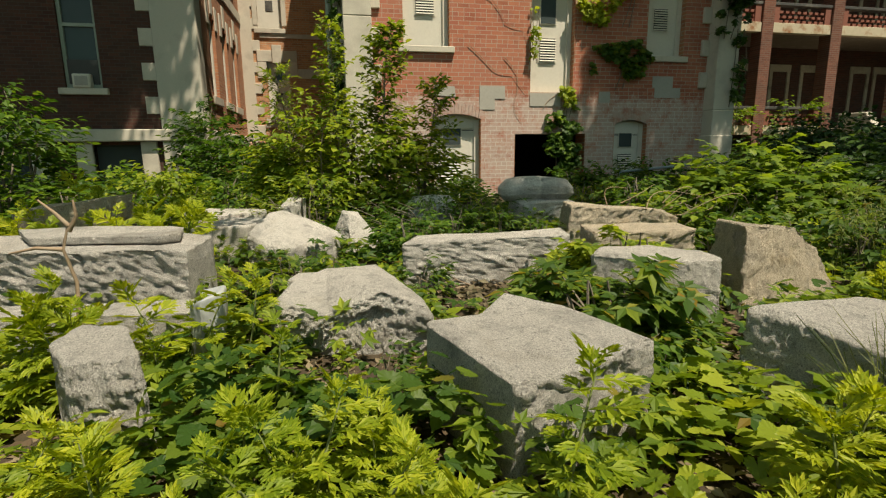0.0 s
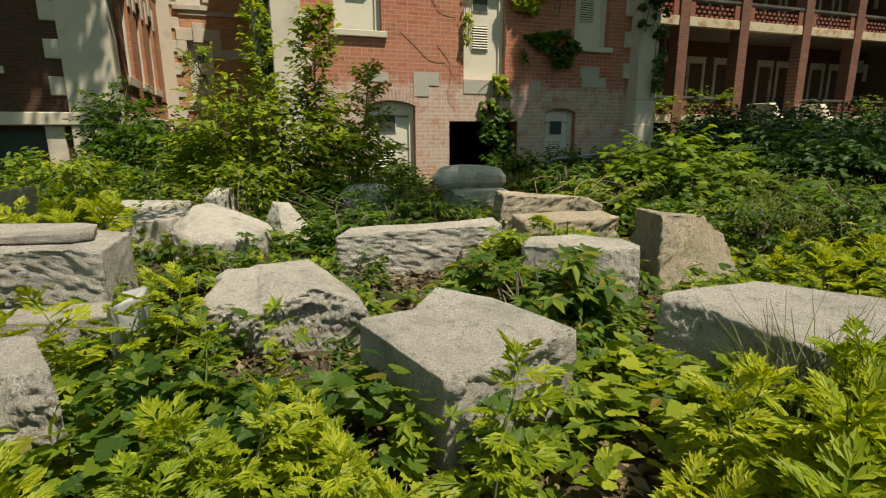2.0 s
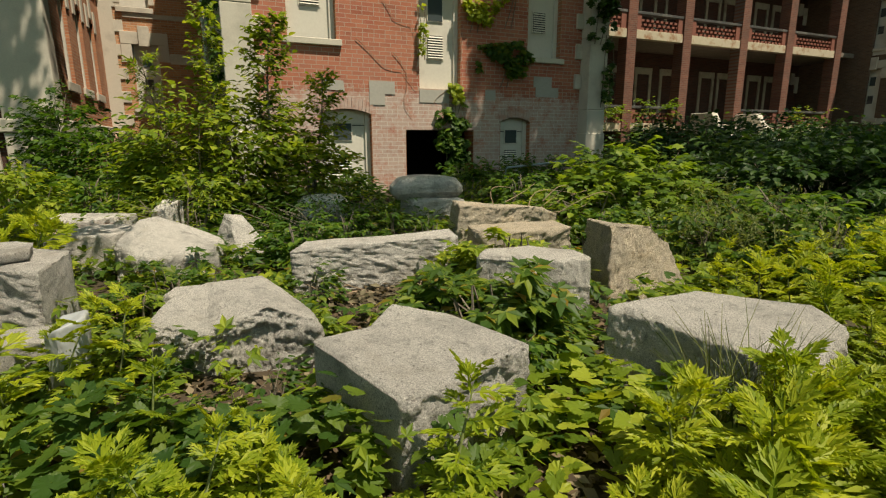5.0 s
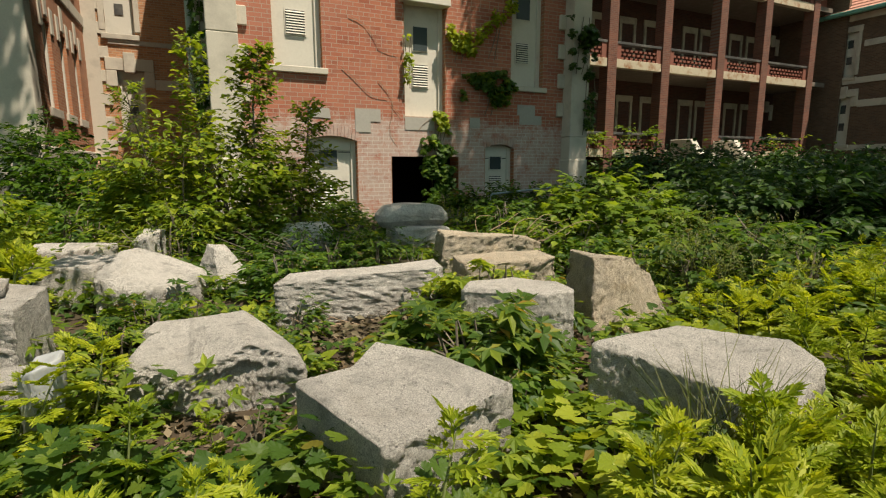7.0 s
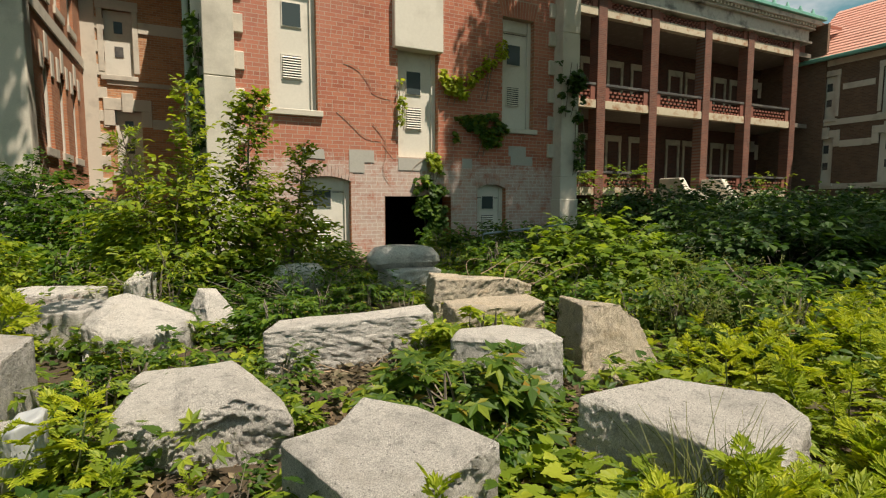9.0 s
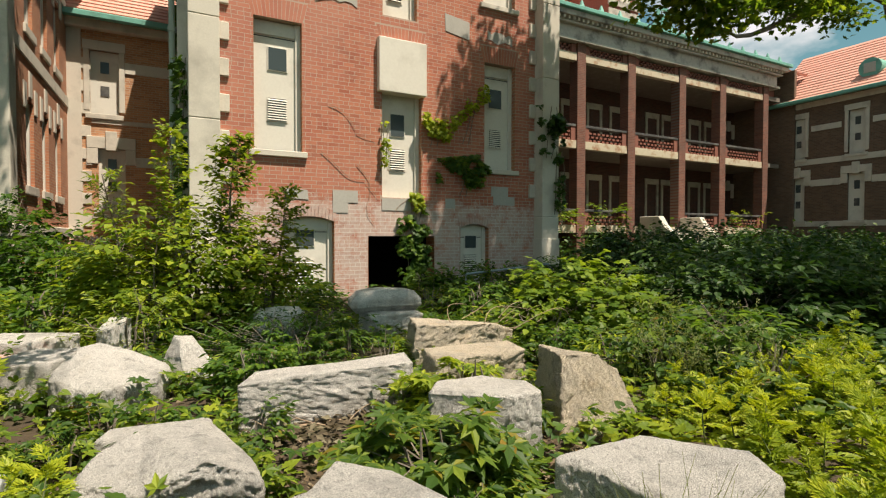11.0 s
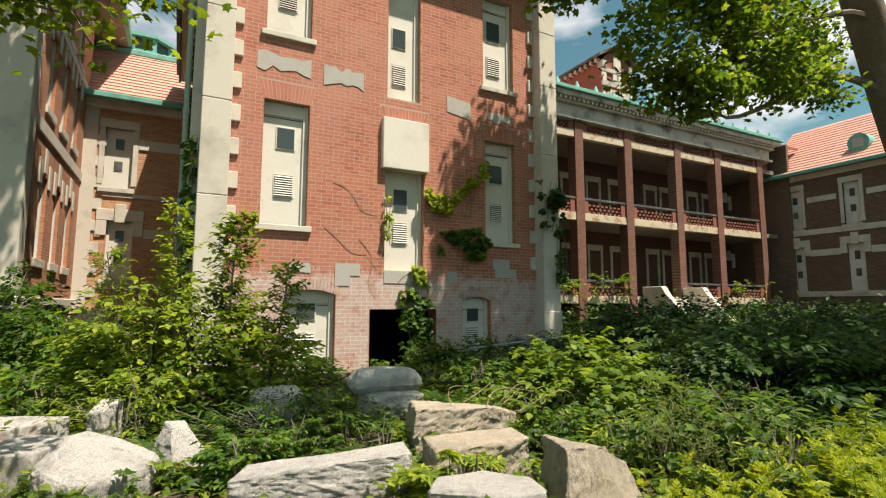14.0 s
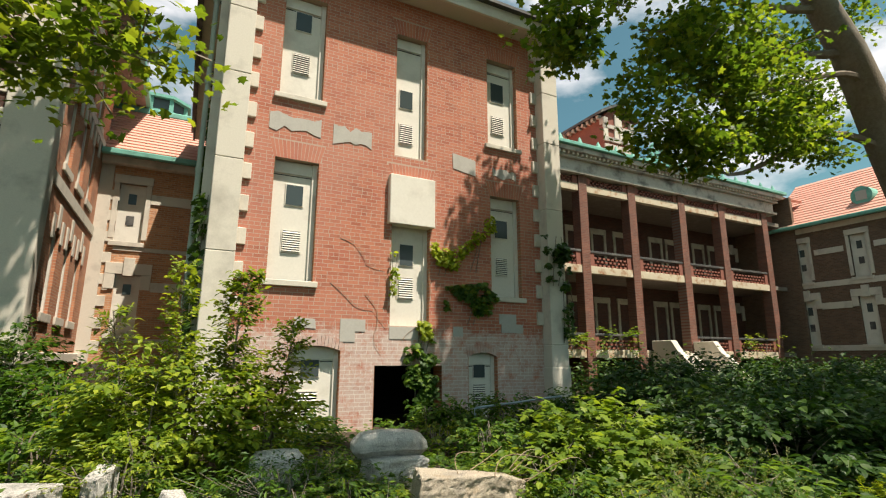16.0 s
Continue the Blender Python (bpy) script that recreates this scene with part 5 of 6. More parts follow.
shrub("shrub", "bushy weeds beside pale blocks", 0.05, 5.7, 0.45, 0.35, 1.0, 1100, 0.075, LEAF_SLIM, L_WEED)
shrub("shrub", "low leafy bush in front of shaded blocks", 1.35, 5.0, 0.7, 0.4, 0.86, 1700, 0.075, LEAF_SLIM, L_SHRUB)
shrub("shrub", "low leafy bush at the foot of the wall", 2.2, 8.7, 0.6, 0.4, 0.85, 1300, 0.09, LEAF_BROAD, L_SHRUB)
shrub("shrub", "shaded undergrowth at the foot of the wall", 5.7, 8.4, 1.3, 0.7, 1.0, 2800, 0.09, LEAF_BROAD, L_SHRUB)
shrub("shrub", "shaded undergrowth at the foot of the wall", 7.6, 8.0, 1.1, 0.8, 1.1, 2600, 0.09, LEAF_BROAD, L_SHRUB)
shrub("shrub", "sunlit bush with small pointed leaves", 4.75, 4.6, 0.9, 0.6, 1.22, 2600, 0.10, LEAF_STAR, L_WEED)
shrub("shrub", "low bush between rough tan blocks", 3.75, 4.3, 0.65, 0.45, 0.9, 1700, 0.08, LEAF_BROAD, L_WEED)
shrub("shrub", "weedy bush beside a tan boulder", 3.85, 2.9, 0.5, 0.45, 0.84, 1200, 0.07, LEAF_BROAD, L_CREEP)
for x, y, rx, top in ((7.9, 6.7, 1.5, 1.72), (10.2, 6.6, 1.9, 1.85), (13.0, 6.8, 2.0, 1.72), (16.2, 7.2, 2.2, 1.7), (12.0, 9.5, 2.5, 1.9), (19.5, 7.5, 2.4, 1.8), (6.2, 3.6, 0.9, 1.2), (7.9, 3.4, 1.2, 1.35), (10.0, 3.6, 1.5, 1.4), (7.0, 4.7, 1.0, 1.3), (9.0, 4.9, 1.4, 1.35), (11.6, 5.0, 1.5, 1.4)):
    shrub("shrub", "large dark rounded bush in tree shade", x, y, rx, 1.3 if y > 6 else 0.9, top, 5200, 0.105, LEAF_BROAD, L_SHADED)
shrub("shrub", "bush climbing the corner of the west block", -2.3, 12.6, 0.7, 0.6, 2.6, 2200, 0.12, LEAF_BROAD, L_SHRUB)
shrub("shrub", "leafy bush below the stone ledge", -1.2, 10.4, 0.9, 0.7, 1.7, 2400, 0.11, LEAF_BROAD, L_SHRUB)
shrub("shrub", "dark bush in shade by the west block", -3.9, 8.0, 0.9, 0.8, 2.35, 2400, 0.11, LEAF_BROAD, L_SHRUB)
shrub("shrub", "dark bush in shade by the west block", -5.6, 9.5, 1.4, 1.0, 2.0, 2600, 0.11, LEAF_BROAD, L_SHADED)
shrub("shrub", "low sunlit bush in the court", -1.9, 7.6, 0.8, 0.6, 1.0, 1600, 0.09, LEAF_BROAD, L_WEED)
sapling("slender sapling with reddish-green leaf tips", 1.05, 6.7, 2.72, (0.08, 0), 120, 0.08, LEAF_BROAD, L_WEED)
sapling("slender sapling with small pale leaves", 0.5, 6.9, 2.85, (-0.1, 0.1), 130, 0.075, LEAF_BROAD, L_WEED)
sapling("sapling with a yellow-green arching crown", 0.1, 6.7, 2.25, (-0.35, 0), 90, 0.09, LEAF_SLIM, L_WEED)
sapling("slender sapling against brick wall", 1.5, 7.1, 2.2, (0.25, 0), 90, 0.075, LEAF_BROAD, L_WEED)


def climber(label, x0, x1, z0, z1, y, n, size, shape, mat, slope=0.0):
    """Leaves flat against a wall, in a band that may slope."""
    ob = tagged(new("ivy"), label, "ivy")
    pos = []
    while len(pos) < n:
        u, w = rng.uniform(0, 1), rng.uniform(0, 1)
        x = x0 + u * (x1 - x0)
        z = z0 + w * (z1 - z0) + slope * (u - 0.5)
        if noise.noise((x * 3.2, z * 3.2, x0)) + 0.45 * (0.5 - abs(u - 0.5)) + 0.45 * (0.5 - abs(w - 0.5)) > 0.12:
            pos.append((x, y - rng.uniform(0.02, 0.14), z))
    yaw, pit = rng.normal(-math.pi / 2, 0.9, n), rng.normal(-0.75, 0.35, n)
    soup("foliage", *strew(shape, pos, yaw, pit, size * rng.uniform(0.6, 1.25, n)), mat, ob)
    xa, xb = (x0 + x1) / 2, x0 + 0.7 * (x1 - x0)
    soup("vine", *merge([tube(bent((xa + dx, y - 0.02, z0 - 0.1 - abs(slope) / 2), (xb + dx, y - 0.02, z1), 0.04), [0.008] * 6, 4) for dx in (-0.1, 0.05)]), M_BARK, ob)
    return ob


climber("yellow-green ivy on the brick wall", 4.85, 5.75, 3.7, 4.1, WY, 260, 0.10, LEAF_STAR, L_MUG, -0.25)
climber("yellow-green ivy rising beside a window", 5.55, 6.6, 4.15, 4.6, WY, 240, 0.09, LEAF_STAR, L_MUG, 0.9)
climber("green ivy patch under a window on brick", 5.35, 6.65, 2.65, 3.35, WY, 620, 0.11, LEAF_STAR, L_CREEP, 0.2)
climber("green ivy hanging over a dark basement opening", 4.45, 5.15, 0.6, 2.1, WY, 560, 0.12, LEAF_STAR, L_SHRUB)
climber("yellow-green ivy above a basement opening", 4.62, 5.0, 1.9, 2.5, WY, 130, 0.11, LEAF_STAR, L_MUG)
climber("small ivy strand beside a boarded window", 4.1, 4.26, 3.0, 3.9, WY, 60, 0.09, LEAF_STAR, L_MUG)
climber("ivy trailing over the corner pilaster", 7.75, 8.5, 3.5, 4.6, WY - 0.3, 260, 0.12, LEAF_STAR, L_SHADED)
climber("ivy strand hanging down the pilaster edge", 8.25, 8.5, 2.2, 3.6, WY - 0.3, 120, 0.11, LEAF_STAR, L_SHADED)


def side_ivy(label, x, y0, y1, z0, z1, n):
    ob = tagged(new("ivy"), label, "ivy")
    pos = np.stack([x - rng.uniform(0.02, 0.2, n), rng.uniform(y0, y1, n), z0 + (z1 - z0) * rng.random(n) ** 1.5], 1)
    soup("foliage", *strew(LEAF_STAR, pos, rng.normal(math.pi, 0.8, n), rng.normal(-0.7, 0.4, n), 0.14 * rng.uniform(0.6, 1.2, n)), L_SHADED, ob)
    soup("vine", *tube(bent((x - 0.03, (y0 + y1) / 2, 0.3), (x - 0.03, (y0 + y1) / 2, z1), 0.02), [0.012] * 6, 4), M_BARK, ob)


side_ivy("dark ivy covering the side of the block", 0.72, 10.2, 19.0, 0.5, 8.0, 3400)
side_ivy("ivy climbing the pilaster's flank", 0.65, 9.5, 10.2, 0.6, 4.6, 420)


# ---------------------------------------------------------------- grass
def tuft(label, x0, x1, y0, y1, n, h, mat, heads):
    ob = tagged(new("grass_tuft"), label, "grass")
    woods, pos, yaw, pit = [], [], [], []
    for _ in range(n):
        x, y = rng.uniform(x0, x1), rng.uniform(y0, y1)
        a = rng.uniform(0, math.tau)
        r = h * rng.uniform(0.1, 0.55)
        z, top = ground_z(x, y), h * rng.uniform(0.6, 1.1)
        p = [Vector((x + math.cos(a) * r * f * f, y + math.sin(a) * r * f * f, z + top * f * (1.12 - 0.2 * f))) for f in np.linspace(0, 1, 5)]
        woods.append(tube(p, (0.0022, 0.002, 0.0016, 0.0012, 0.0006), 3))
        if heads:
            for i in range(14):
                f = 0.65 + 0.35 * i / 14
                pos.append(p[3].lerp(p[4], (f - 0.65) / 0.35) + Vector(rng.normal(0, 0.012, 3)))
                yaw.append(a + rng.normal(0, 0.6))
                pit.append(rng.normal(0.5, 0.4))
    tagged(soup("grass_blade", *merge(woods), mat, ob), kind="stuff")
    if pos:
        tagged(soup("seed_head", *strew(LEAF_SLIM, pos, np.array(yaw), np.array(pit), rng.uniform(0.02, 0.04, len(pos))), mat, ob), kind="stuff")


tuft("tuft of thin dark grass against a pale slab", 1.55, 1.8, 0.98, 1.12, 110, 0.46, L_GRASS, False)
tuft("tall grass with pale feathery seed heads", 3.2, 4.4, 2.0, 3.0, 130, 0.52, L_GRASS, True)
tuft("tall grass with pale feathery seed heads", 4.2, 5.6, 2.8, 4.0, 90, 0.55, L_GRASS, True)


# ---------------------------------------------------------------- trees
def tree(label, trunk, limbs, clumps, size, mat):
    """trunk: points and radii; limbs: (start, end, radius); clumps: (centre, radii, leaves)."""
    ob = tagged(new("tree"), label, "tree")
    pts, rad = trunk
    soup("trunk", *tube(pts, rad, 14), M_BARK, ob, True)
    woods = []
    for a, b, r in limbs:
        line = bent(a, b, 0.07, 7)
        woods.append(tube(line, np.linspace(r, r * 0.25, 7), 6))
    pos, yaw, pit = [], [], []
    for c, r, n in clumps:
        c = Vector(c)
        k = 0
        while k < n:
            d = Vector(rng.normal(0, 1, 3)).normalized() * rng.random() ** 0.45
            q = c + Vector((d.x * r[0], d.y * r[1], d.z * r[2]))
            if noise.noise(q * 1.1) + 0.7 * noise.noise(q * 2.2) < 0.12:
                k += 3
                continue
            m = int(rng.integers(12, 22))
            w = Vector((rng.normal(), rng.normal(), rng.normal(0, 0.35))).normalized()
            if rng.random() < 0.25:
                woods.append(tube([q - w * 0.35, q + w * 0.3], [0.008, 0.003], 3))
            for j in range(m):
                pos.append(q + w * rng.uniform(-0.4, 0.45) + Vector((rng.normal(0, 0.13), rng.normal(0, 0.13), rng.normal(0, 0.06))))
                yaw.append(rng.uniform(0, math.tau))
                pit.append(rng.normal(-0.25, 0.45))
            k += m
    tagged(soup("limbwork", *merge(woods), M_BARK, ob), kind="stuff")
    soup("foliage", *strew(LEAF_STAR, pos, np.array(yaw), np.array(pit), size * rng.uniform(0.65, 1.2, len(pos)), rng.normal(0, 0.6, len(pos))), mat, ob)
    return ob


tree("large maple with a sunlit crown, plus unseen leaf clumps added for shade", ([(14.6, 4.6, 0.2), (14.3, 4.8, 4.0), (13.65, 5.0, 6.2), (13.14, 5.0, 7.28), (12.64, 5.0, 8.2), (11.75, 5.0, 9.15), (10.6, 4.8, 10.6), (10.0, 4.8, 12.2)], [0.5, 0.42, 0.38, 0.36, 0.33, 0.28, 0.2, 0.1]),
     [((12.6, 5, 8.2), (9.4, 5.3, 8.15), 0.11), ((13.0, 5, 7.5), (10.3, 5.2, 6.9), 0.11), ((10.3, 5.2, 6.9), (7.4, 5.3, 6.2), 0.06), ((13.7, 5, 6.1), (10.9, 5.2, 5.9), 0.12), ((10.9, 5.2, 5.9), (8.0, 5.2, 4.9), 0.06), ((11.9, 5, 9.0), (7.2, 5.5, 9.3), 0.1), ((9.4, 5.3, 8.15), (6.5, 5.2, 6.9), 0.05), ((10.6, 4.8, 10.6), (8.5, 5.8, 12.5), 0.1), ((10.6, 4.8, 10.6), (5.5, 2.8, 12.1), 0.1), ((10.6, 4.8, 10.6), (9.5, 0.0, 12.2), 0.1), ((10.6, 4.8, 10.6), (14.5, 3.0, 12.5), 0.12), ((12.2, 4, 11.4), (13.8, 0.2, 12.5), 0.1)],
     [((6.9, 5.2, 5.6), (0.8, 0.7, 0.9), 1440), ((7.6, 5.2, 6.9), (1.0, 0.8, 0.8), 1680), ((8.6, 5.2, 7.6), (1.2, 1.0, 0.9), 1400), ((8.6, 5.2, 5.9), (1.1, 0.8, 0.75), 1440), ((10.2, 5.4, 7.6), (1.3, 1.0, 1.0), 1300), ((13.8, 6.8, 9.6), (1.5, 0.8, 0.9), 1760), ((14.6, 6.8, 8.2), (1.3, 0.7, 0.6), 960), ((5.3, 5.3, 7.0), (0.5, 0.4, 0.5), 416), ((6.4, 5.3, 7.9), (0.9, 0.7, 0.7), 1440),
      # Clumps mostly out of view, added to shade the facade and bushes.
      ((9.3, 5.6, 11.5), (2.0, 1.8, 1.6), 4160), ((8.2, 6.9, 10.8), (1.2, 1.0, 1.4), 5600), ((9.9, 2.3, 8.8), (1.2, 0.8, 0.7), 3000), ((12.0, 2.3, 8.0), (1.6, 0.9, 0.8), 3500), ((12.0, 6.0, 12.6), (2.4, 1.6, 1.4), 4160), ((14.5, 5.5, 11.0), (1.6, 1.6, 1.4), 2400), ((7.6, 4.2, 11.0), (1.4, 1.3, 1.2), 3520), ((13.4, 3.3, 7.8), (1.3, 0.8, 0.8), 3500), ((15.4, 3.4, 7.8), (1.5, 1.0, 0.9), 3500), ((17.6, 4.2, 8.2), (1.8, 1.4, 1.0), 3500), ((5.2, 3.9, 10.0), (1.5, 0.7, 0.5), 3840),
      ((9.8, 5.2, 5.8), (0.9, 0.6, 0.5), 1100), ((11.6, 5.4, 6.1), (0.9, 0.6, 0.5), 900), ((7.7, 5.2, 5.1), (0.6, 0.5, 0.4), 1000), ((5.0, 5.3, 6.4), (0.5, 0.4, 0.45), 1000), ((13.0, 6.4, 7.8), (0.9, 0.6, 0.7), 900), ((9.0, 5.4, 6.7), (1.2, 0.7, 0.5), 900),
      # Unseen overhead clumps, placed along the sun's path to shade ground and wall.
      ((8.8, 5.9, 12.2), (1.1, 0.9, 0.8), 4000), ((10.4, 5.4, 12.4), (1.2, 1.1, 0.9), 5000), ((4.3, 1.2, 12.0), (1.0, 0.8, 0.5), 3500), ((4.8, 2.6, 12.0), (1.0, 1.2, 0.6), 3500), ((6.5, 2.7, 12.2), (1.1, 1.2, 0.7), 4500), ((8.2, 3.0, 12.4), (1.2, 1.3, 0.8), 4500), ((9.4, -0.5, 12.2), (1.2, 1.2, 0.8), 3800), ((11.2, -0.4, 12.4), (1.8, 1.4, 0.8), 5000), ((13.8, 0.0, 12.5), (1.8, 1.4, 0.8), 5000)], 0.112, L_TREE)
tree("maple bough with large bright leaves overhead", ([(-4.2, 1.4, 0.2), (-4.0, 1.6, 3.0), (-3.6, 1.9, 5.2), (-3.0, 2.3, 6.8)], [0.3, 0.25, 0.2, 0.12]),
     [((-3.7, 1.9, 4.8), (-0.35, 3.5, 3.9), 0.06), ((-3.2, 2.2, 6.2), (-0.9, 3.6, 4.6), 0.05)],
     [((-0.45, 3.5, 3.6), (0.5, 0.35, 0.36), 1300), ((-0.05, 3.5, 3.72), (0.26, 0.22, 0.28), 320), ((-1.1, 3.4, 4.1), (0.7, 0.5, 0.6), 1300)], 0.07, L_BOUGH)
# Stands out of view; its crown is placed to darken the west front.
tree("unseen tall tree added to shade the west block", ([(-9.0, 8.5, 0.2), (-8.7, 8.6, 4.0), (-7.5, 8.9, 8.0), (-6.0, 9.2, 11.0)], [0.5, 0.42, 0.32, 0.15]),
     [((-7.5, 8.9, 8), (-3.6, 9.2, 11.2), 0.15), ((-7.0, 9, 9), (-8.5, 10.5, 12.5), 0.12), ((-6.5, 9.1, 10), (-4.2, 10.3, 13), 0.1)],
     [((-1.4, 10.4, 12.4), (1.5, 1.3, 1.2), 2000), ((-3.9, 9.8, 12.0), (2.0, 1.8, 1.6), 10000), ((-6.0, 9.6, 12.0), (2.8, 2.2, 1.8), 15000), ((-4.4, 8.6, 14.2), (2.6, 2.0, 1.4), 6500), ((-9.0, 9.8, 11.5), (2.4, 2.2, 2.0), 3000), ((-5.0, 10.4, 14.0), (2.6, 2.0, 1.6), 2400)], 0.17, L_TREE)


for x, rx, top in ((17.6, 1.0, 3.1), (14.9, 0.7, 2.9), (28.0, 1.2, 2.9)):
    shrub("porch_weed", "weeds growing along the porch ledge", x, PY - 0.05, rx, 0.25, top, 260, 0.16, LEAF_BROAD, L_WEED, "weed", 2.1, 0.05, 4)

# ---------------------------------------------------------------- dead wood and debris
M_TWIG = mottled("dead_wood", (0.24, 0.16, 0.10), (0.38, 0.28, 0.19), 0.9, 40, 5, 0.4)


def twig(name, label, lines, r, mat=M_TWIG, cat="dead branch"):
    ob = soup(name, *merge([tube(p, np.linspace(r, r * k, len(p)), 7) for p, k in lines]), mat, None, True)
    return tagged(ob, label, cat)


twig("dead_branch", "bare forked dead branch leaning on the kerb stones", [([(-0.60, 2.38, 0.45), (-0.63, 2.4, 0.67), (-0.62, 2.4, 0.8), (-0.65, 2.4, 0.93), (-0.62, 2.4, 1.03)], 0.45), ([(-0.62, 2.4, 1.02), (-0.66, 2.4, 1.07), (-0.71, 2.4, 1.12)], 0.4), ([(-0.62, 2.4, 1.0), (-0.58, 2.38, 1.06), (-0.585, 2.38, 1.12)], 0.4), ([(-0.65, 2.4, 0.93), (-0.74, 2.4, 0.94), (-0.84, 2.42, 0.92)], 0.4)], 0.0095)
for k in range(9):
    a = Vector((rng.uniform(2.5, 3.2), rng.uniform(3.9, 4.15), rng.uniform(0.72, 0.85)))
    b = a + Vector((rng.uniform(0.2, 0.7), rng.uniform(-0.1, 0.2), rng.uniform(-0.2, 0.2)))
    twig("dry_twig", "thin dry vine stem tangled over rough blocks", [(bent(a, b, 0.12, 9), 0.5)], 0.004)
for k in range(10):
    a = Vector((rng.uniform(0.75, 1.5), rng.uniform(2.75, 3.15), 0.47))
    d = rng.uniform(0, math.tau)
    b = a + Vector((math.cos(d) * rng.uniform(0.15, 0.4), math.sin(d) * 0.15, rng.uniform(0.0, 0.16)))
    twig("dry_twig", "thin dry twig on the leaf litter", [(bent(a, b, 0.06), 0.5)], 0.004)
tagged(link("plank", bx(0.74, 1.32, 3.12, 3.2, 0.462, 0.478), M_TWIG, 0.003), "thin weathered plank under a granite beam", "plank")
bm = bmesh.new()
rows = [[bm.verts.new((-1.95 + 0.85 * i / 40, 15.2 + 1.0 * j + 0.03 * math.sin(i * 1.25), 1.0 + 0.62 * j - 0.05 * i / 40 + 0.03 * math.sin(i * 1.25))) for i in range(41)] for j in (0, 1)]
back_rows = [[bm.verts.new(v.co + Vector((0, 0.004, -0.006))) for v in r] for r in rows]
for i in range(40):
    bm.faces.new((rows[0][i], rows[0][i + 1], rows[1][i + 1], rows[1][i]))
    bm.faces.new((back_rows[0][i], back_rows[1][i], back_rows[1][i + 1], back_rows[0][i + 1]))
tagged(link("corrugated_sheet", bm, mottled("rusty_sheet", (0.36, 0.14, 0.06), (0.6, 0.45, 0.36), 0.85, 6, 2.5, 0.2, (0.7, 0.66, 0.6), 0.8)), "rust-streaked corrugated sheet propped in the weeds", "metal sheet")
shed = tagged(new("trestle"), "rough timber trestle under a rusty sheet", "trestle")
for x in (-1.9, -1.2):
    slab("post", (x, x + 0.07, 15.25, 15.32, 0.3, 0.98), M_WOOD, shed)
    slab("post", (x, x + 0.07, 16.05, 16.12, 0.3, 1.48), M_WOOD, shed)
for k in range(14):
    x, y = -0.95 + 0.14 * (k % 5) + rng.uniform(-0.03, 0.03), 5.15 + 0.1 * (k // 5)
    ob = link("loose_brick", bx(-0.1, 0.1, -0.05, 0.05, 0, 0.06), M_BRICK, 0.006)
    ob.location, ob.rotation_euler = (x, y, ground_z(x, y) + 0.055 * (k // 5) + 0.004), (0, 0, rng.uniform(-0.5, 0.5))
    tagged(ob, "loose red brick in a small heap", "brick", "loose bricks in a heap")
twig("metal_frame", "fallen grey-blue metal pipe frame leaning in the weeds", [([(5.04, 8.0, 0.92), (6.0, 8.0, 0.99), (6.88, 8.0, 1.06)], 1.0), ([(6.88, 8.0, 1.06), (7.15, 8.0, 0.8), (7.27, 8.0, 0.4)], 1.0), ([(5.04, 8.0, 0.92), (5.0, 8.0, 0.4)], 1.0)], 0.02, mottled("blue_grey_paint", (0.2, 0.26, 0.3), (0.3, 0.37, 0.4), 0.6), "metal frame")
for line in ([(3.05, 4.1), (3.35, 3.98), (3.6, 3.6), (3.95, 3.52), (4.05, 2.9)], [(2.9, 3.2), (3.3, 2.85), (3.75, 2.7), (4.05, 2.35)], [(3.6, 3.0), (3.85, 2.7), (3.8, 2.2), (3.95, 1.85)], [(5.0, 2.9), (4.95, 3.6), (5.3, 4.1)], [(4.4, 2.1), (4.7, 2.35), (5.3, 2.3), (5.6, 2.55)]):
    pts = [Vector((x, WY - 0.022, z)) for x, z in line]
    fine = [p for a, b in zip(pts, pts[1:]) for p in bent(a, b, 0.07, 5)[:-1]] + [pts[-1]]
    for p in fine:
        p.y = WY - 0.02
    twig("dry_vine", "bare brown vine stem clinging to brick", [(fine, 0.5)], 0.0055, cat="vine")

# ---------------------------------------------------------------- brickwork of the main facade: pieces last
COURSE, LONG, JOINT = 0.0745, 0.212, 0.010
HEADS = {k: v for k, v in OPEN.items() if k in ("mid_l", "up_c", "mid_c", "mid_r", "up_r", "up_l")}


def taken(x0, x1, z):
    """Parts of the run x0..x1 at height z that stay free of openings and arches."""
    runs = [(x0, x1)]
    cuts = []
    for k, (a, b, c, d) in OPEN.items():
        if c - COURSE * 0.5 < z < d:
            cuts.append((a, b))
        elif k in HEADS and d <= z < d + 0.37:
            f = 0.09 * (z - d) / 0.37
            cuts.append((a - 0.02 - f, b + 0.02 + f))
    for a, b in cuts:
        runs = [r for p, q in runs for r in ((p, min(q, a)), (max(p, b), q)) if r[1] - r[0] > 0.03]
    return runs


def brick_corners(x0, x1, z0, z1, y):
    e = 0.001
    return [(x0 + e, y, z0 + e), (x1 - e, y, z0 + e), (x1 - e, y, z1 - e), (x0 + e, y, z1 - e), (x0, WY + 0.001, z0), (x1, WY + 0.001, z0), (x1, WY + 0.001, z1), (x0, WY + 0.001, z1)]


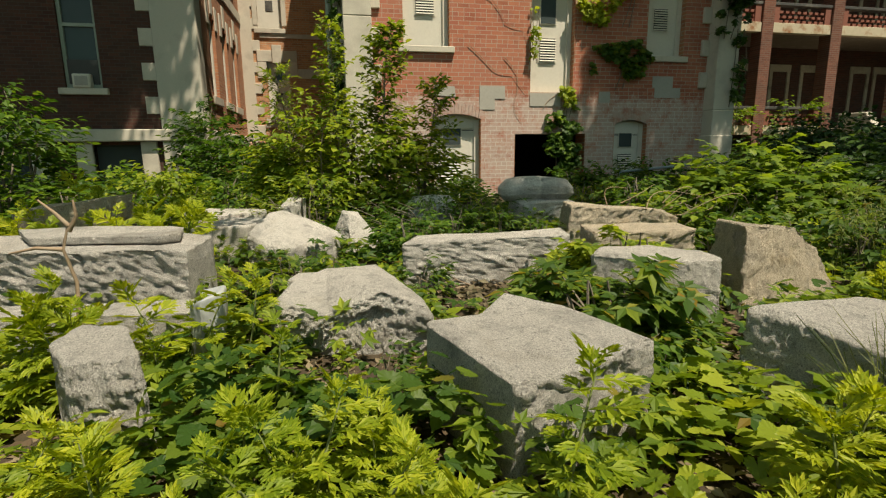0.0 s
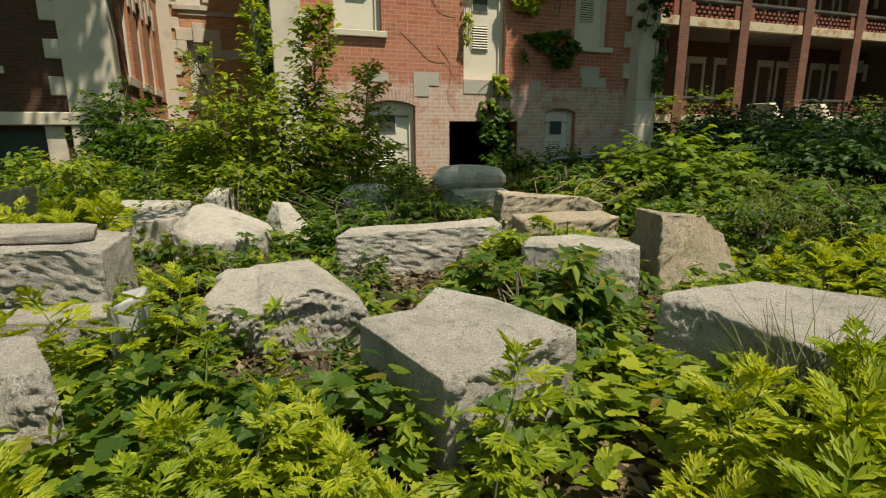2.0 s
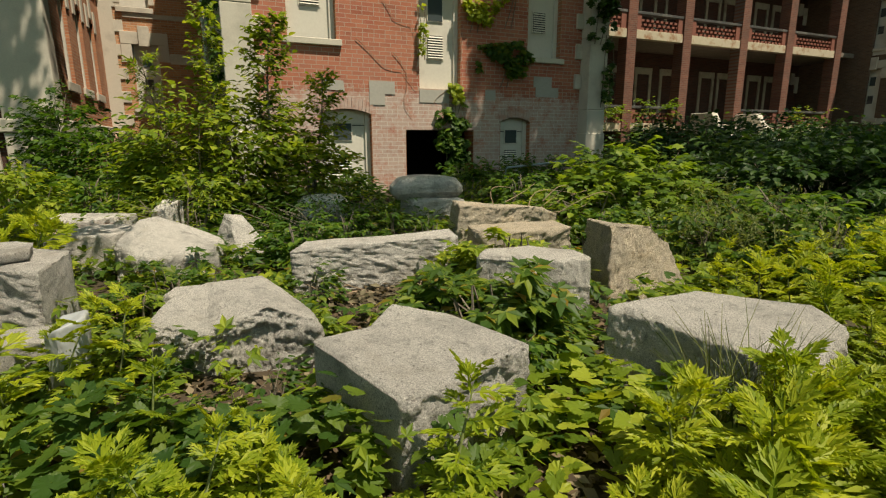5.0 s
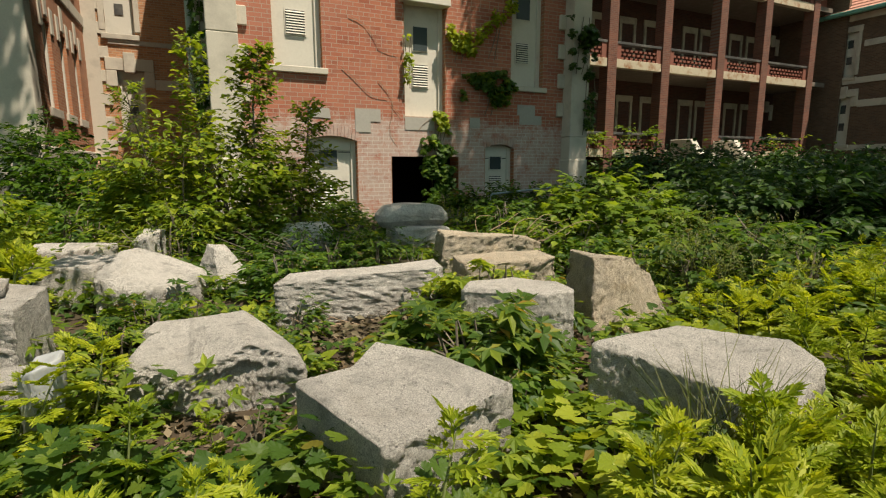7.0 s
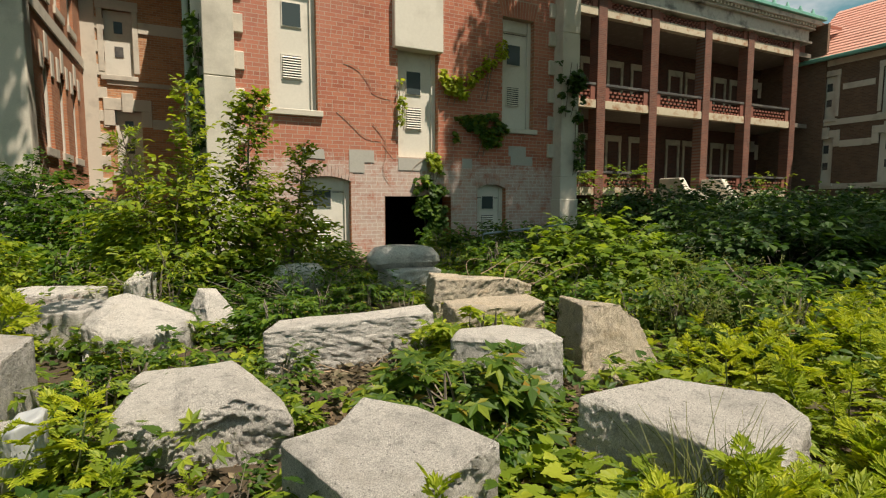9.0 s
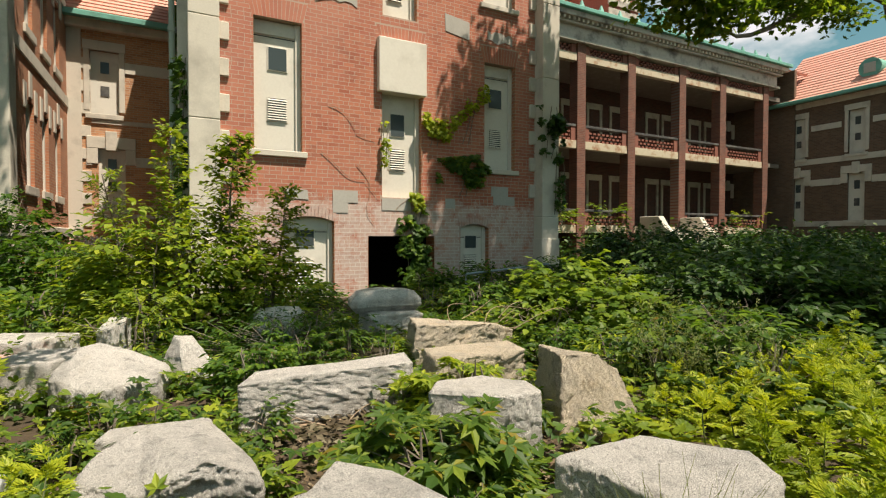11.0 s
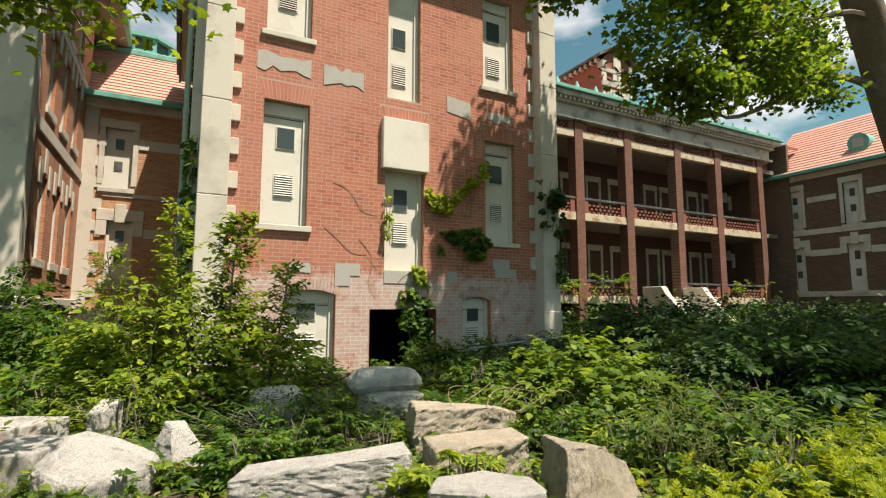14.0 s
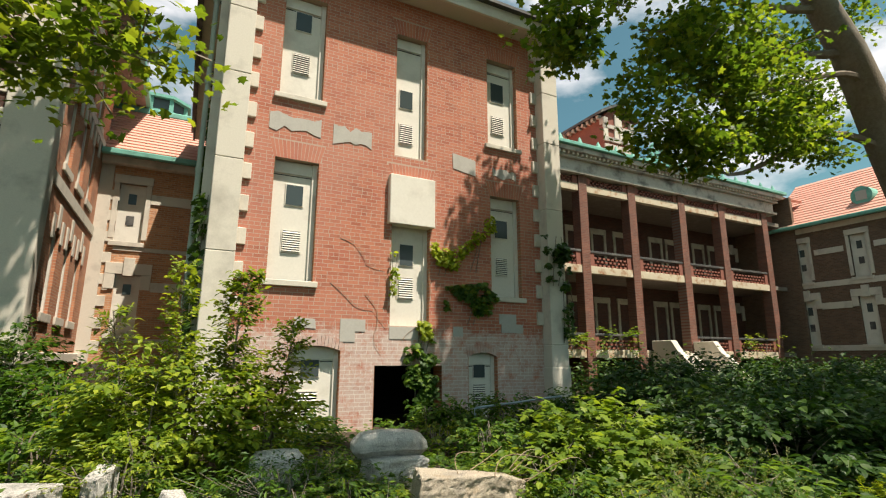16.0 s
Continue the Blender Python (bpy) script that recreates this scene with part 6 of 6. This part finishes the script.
BRICK_TRIS = [t for a, b, c, d in ((0, 1, 2, 3), (4, 5, 1, 0), (5, 6, 2, 1), (6, 7, 3, 2), (7, 4, 0, 3)) for t in ((a, b, c), (a, c, d))]
rest_v, rest_t, single, shared = [], [], [], {}
row, z = 0, BASE + 0.01
while z < 9.75:
    x = 1.02 - (LONG / 2 if row % 2 else 0) + rng.uniform(-0.012, 0.012)
    while x < 8.08:
        w = LONG if row % 6 else LONG / 2
        for a, b in taken(max(x, 1.02), min(x + w - JOINT, 8.08), z + COURSE / 2):
            y = WY - rng.uniform(0.0003, 0.0009)
            if 2.1 < z < 2.95 and 1.6 < a < 6.4 and abs(b - a - (LONG - JOINT)) < 0.003 and len(single) < 230:
                single.append((a, z, y))
            else:
                k = len(rest_v)
                rest_v += brick_corners(a, b, z, z + COURSE - JOINT, y)
                rest_t += [(k + p, k + q, k + r) for p, q, r in BRICK_TRIS]
        x += w
    z += COURSE
    row += 1
# flat and segmental arches over the openings
for key, (a, b, c, d) in OPEN.items():
    if key == "hole":
        continue
    low = key.startswith("door")
    n = max(8, int((b - a + 0.1) / 0.068))
    hgt = 0.2 if low else 0.36
    for i in range(n):
        u0, u1 = i / n, (i + 0.86) / n
        rise = (lambda u: -0.1 * (2 * u - 1) ** 2 + 0.0) if low else (lambda u: 0.0)
        fl = 0.03 if low else 0.09
        xs0 = [a - 0.02 + u * (b - a + 0.04) for u in (u0, u1)]
        xs1 = [a - 0.02 - fl + u * (b - a + 0.04 + 2 * fl) for u in (u0, u1)]
        y = WY - (0.01 if low else rng.uniform(0.0005, 0.0015))
        k = len(rest_v)
        q = [(xs0[0], d + rise(u0)), (xs0[1], d + rise(u1)), (xs1[1], d + hgt + rise(u1)), (xs1[0], d + hgt + rise(u0))]
        rest_v += [(p, y, w) for p, w in q] + [(p, WY + (0.12 if low else 0.002), w) for p, w in q]
        rest_t += [(k + p, k + s, k + r) for p, s, r in BRICK_TRIS]
tagged(soup("brick_rows", rest_v, rest_t, M_BRICK, main), "weathered red bricks with pale joints", kind="stuff")
me = soup("brick", [(x, y, z) for x, y, z in brick_corners(0, LONG - JOINT, 0, COURSE - JOINT, 0)], BRICK_TRIS, M_BRICK).data
bpy.data.objects.remove(bpy.data.objects["brick"])
for v in me.vertices:
    if v.index > 3:
        v.co.y = 0.012
for x, z, y in single:
    ob = new("brick", me)
    ob.parent, ob.location = main, (x, y, z)
# brick reveals of the openings
for key, (a, b, c, d) in OPEN.items():
    for u in (a, b):
        slab("reveal", (u - 0.004, u + 0.004, WY - 0.002, WY + 0.168 if key != "hole" else WY + 0.4, c, d), M_BRICK_Y, main)

# rendered repairs on the brickwork
def repair(pts):
    bm = bmesh.new()
    prism(bm, [(x, WY - 0.013, z) for x, z in pts], (0, 0.012, 0))
    part("repair", bm, M_PATCH, main, "grey render patch")


def ragged(x0, x1, z0, z1, n=7):
    lo = [(x0 + (x1 - x0) * i / n, z0 + rng.uniform(0, 0.35) * (z1 - z0)) for i in range(n + 1)]
    hi = [(x1 - (x1 - x0) * i / n, z1 - rng.uniform(0, 0.3) * (z1 - z0)) for i in range(n + 1)]
    repair(lo + hi)


ragged(1.55, 2.55, 6.05, 6.5)
ragged(2.8, 3.62, 6.0, 6.45)
ragged(6.62, 7.28, 5.88, 6.18)
repair([(5.56, 5.96), (6.15, 5.86), (6.15, 6.24), (5.55, 6.33)])
repair([(3.12, 2.05), (3.42, 2.05), (3.42, 2.25), (3.62, 2.25), (3.62, 2.48), (3.12, 2.48)])
repair([(6.78, 2.3), (7.36, 2.3), (7.36, 2.5), (7.18, 2.5), (7.18, 2.72), (6.72, 2.72), (6.72, 2.5), (6.78, 2.5)])
repair([(5.56, 2.2), (5.8, 2.2), (5.8, 2.4), (5.56, 2.4)])
repair([(2.25, 2.3), (2.66, 2.28), (2.64, 2.46), (2.25, 2.48)])
repair([(4.12, 2.12), (4.75, 2.12), (4.75, 2.36), (4.12, 2.36)])
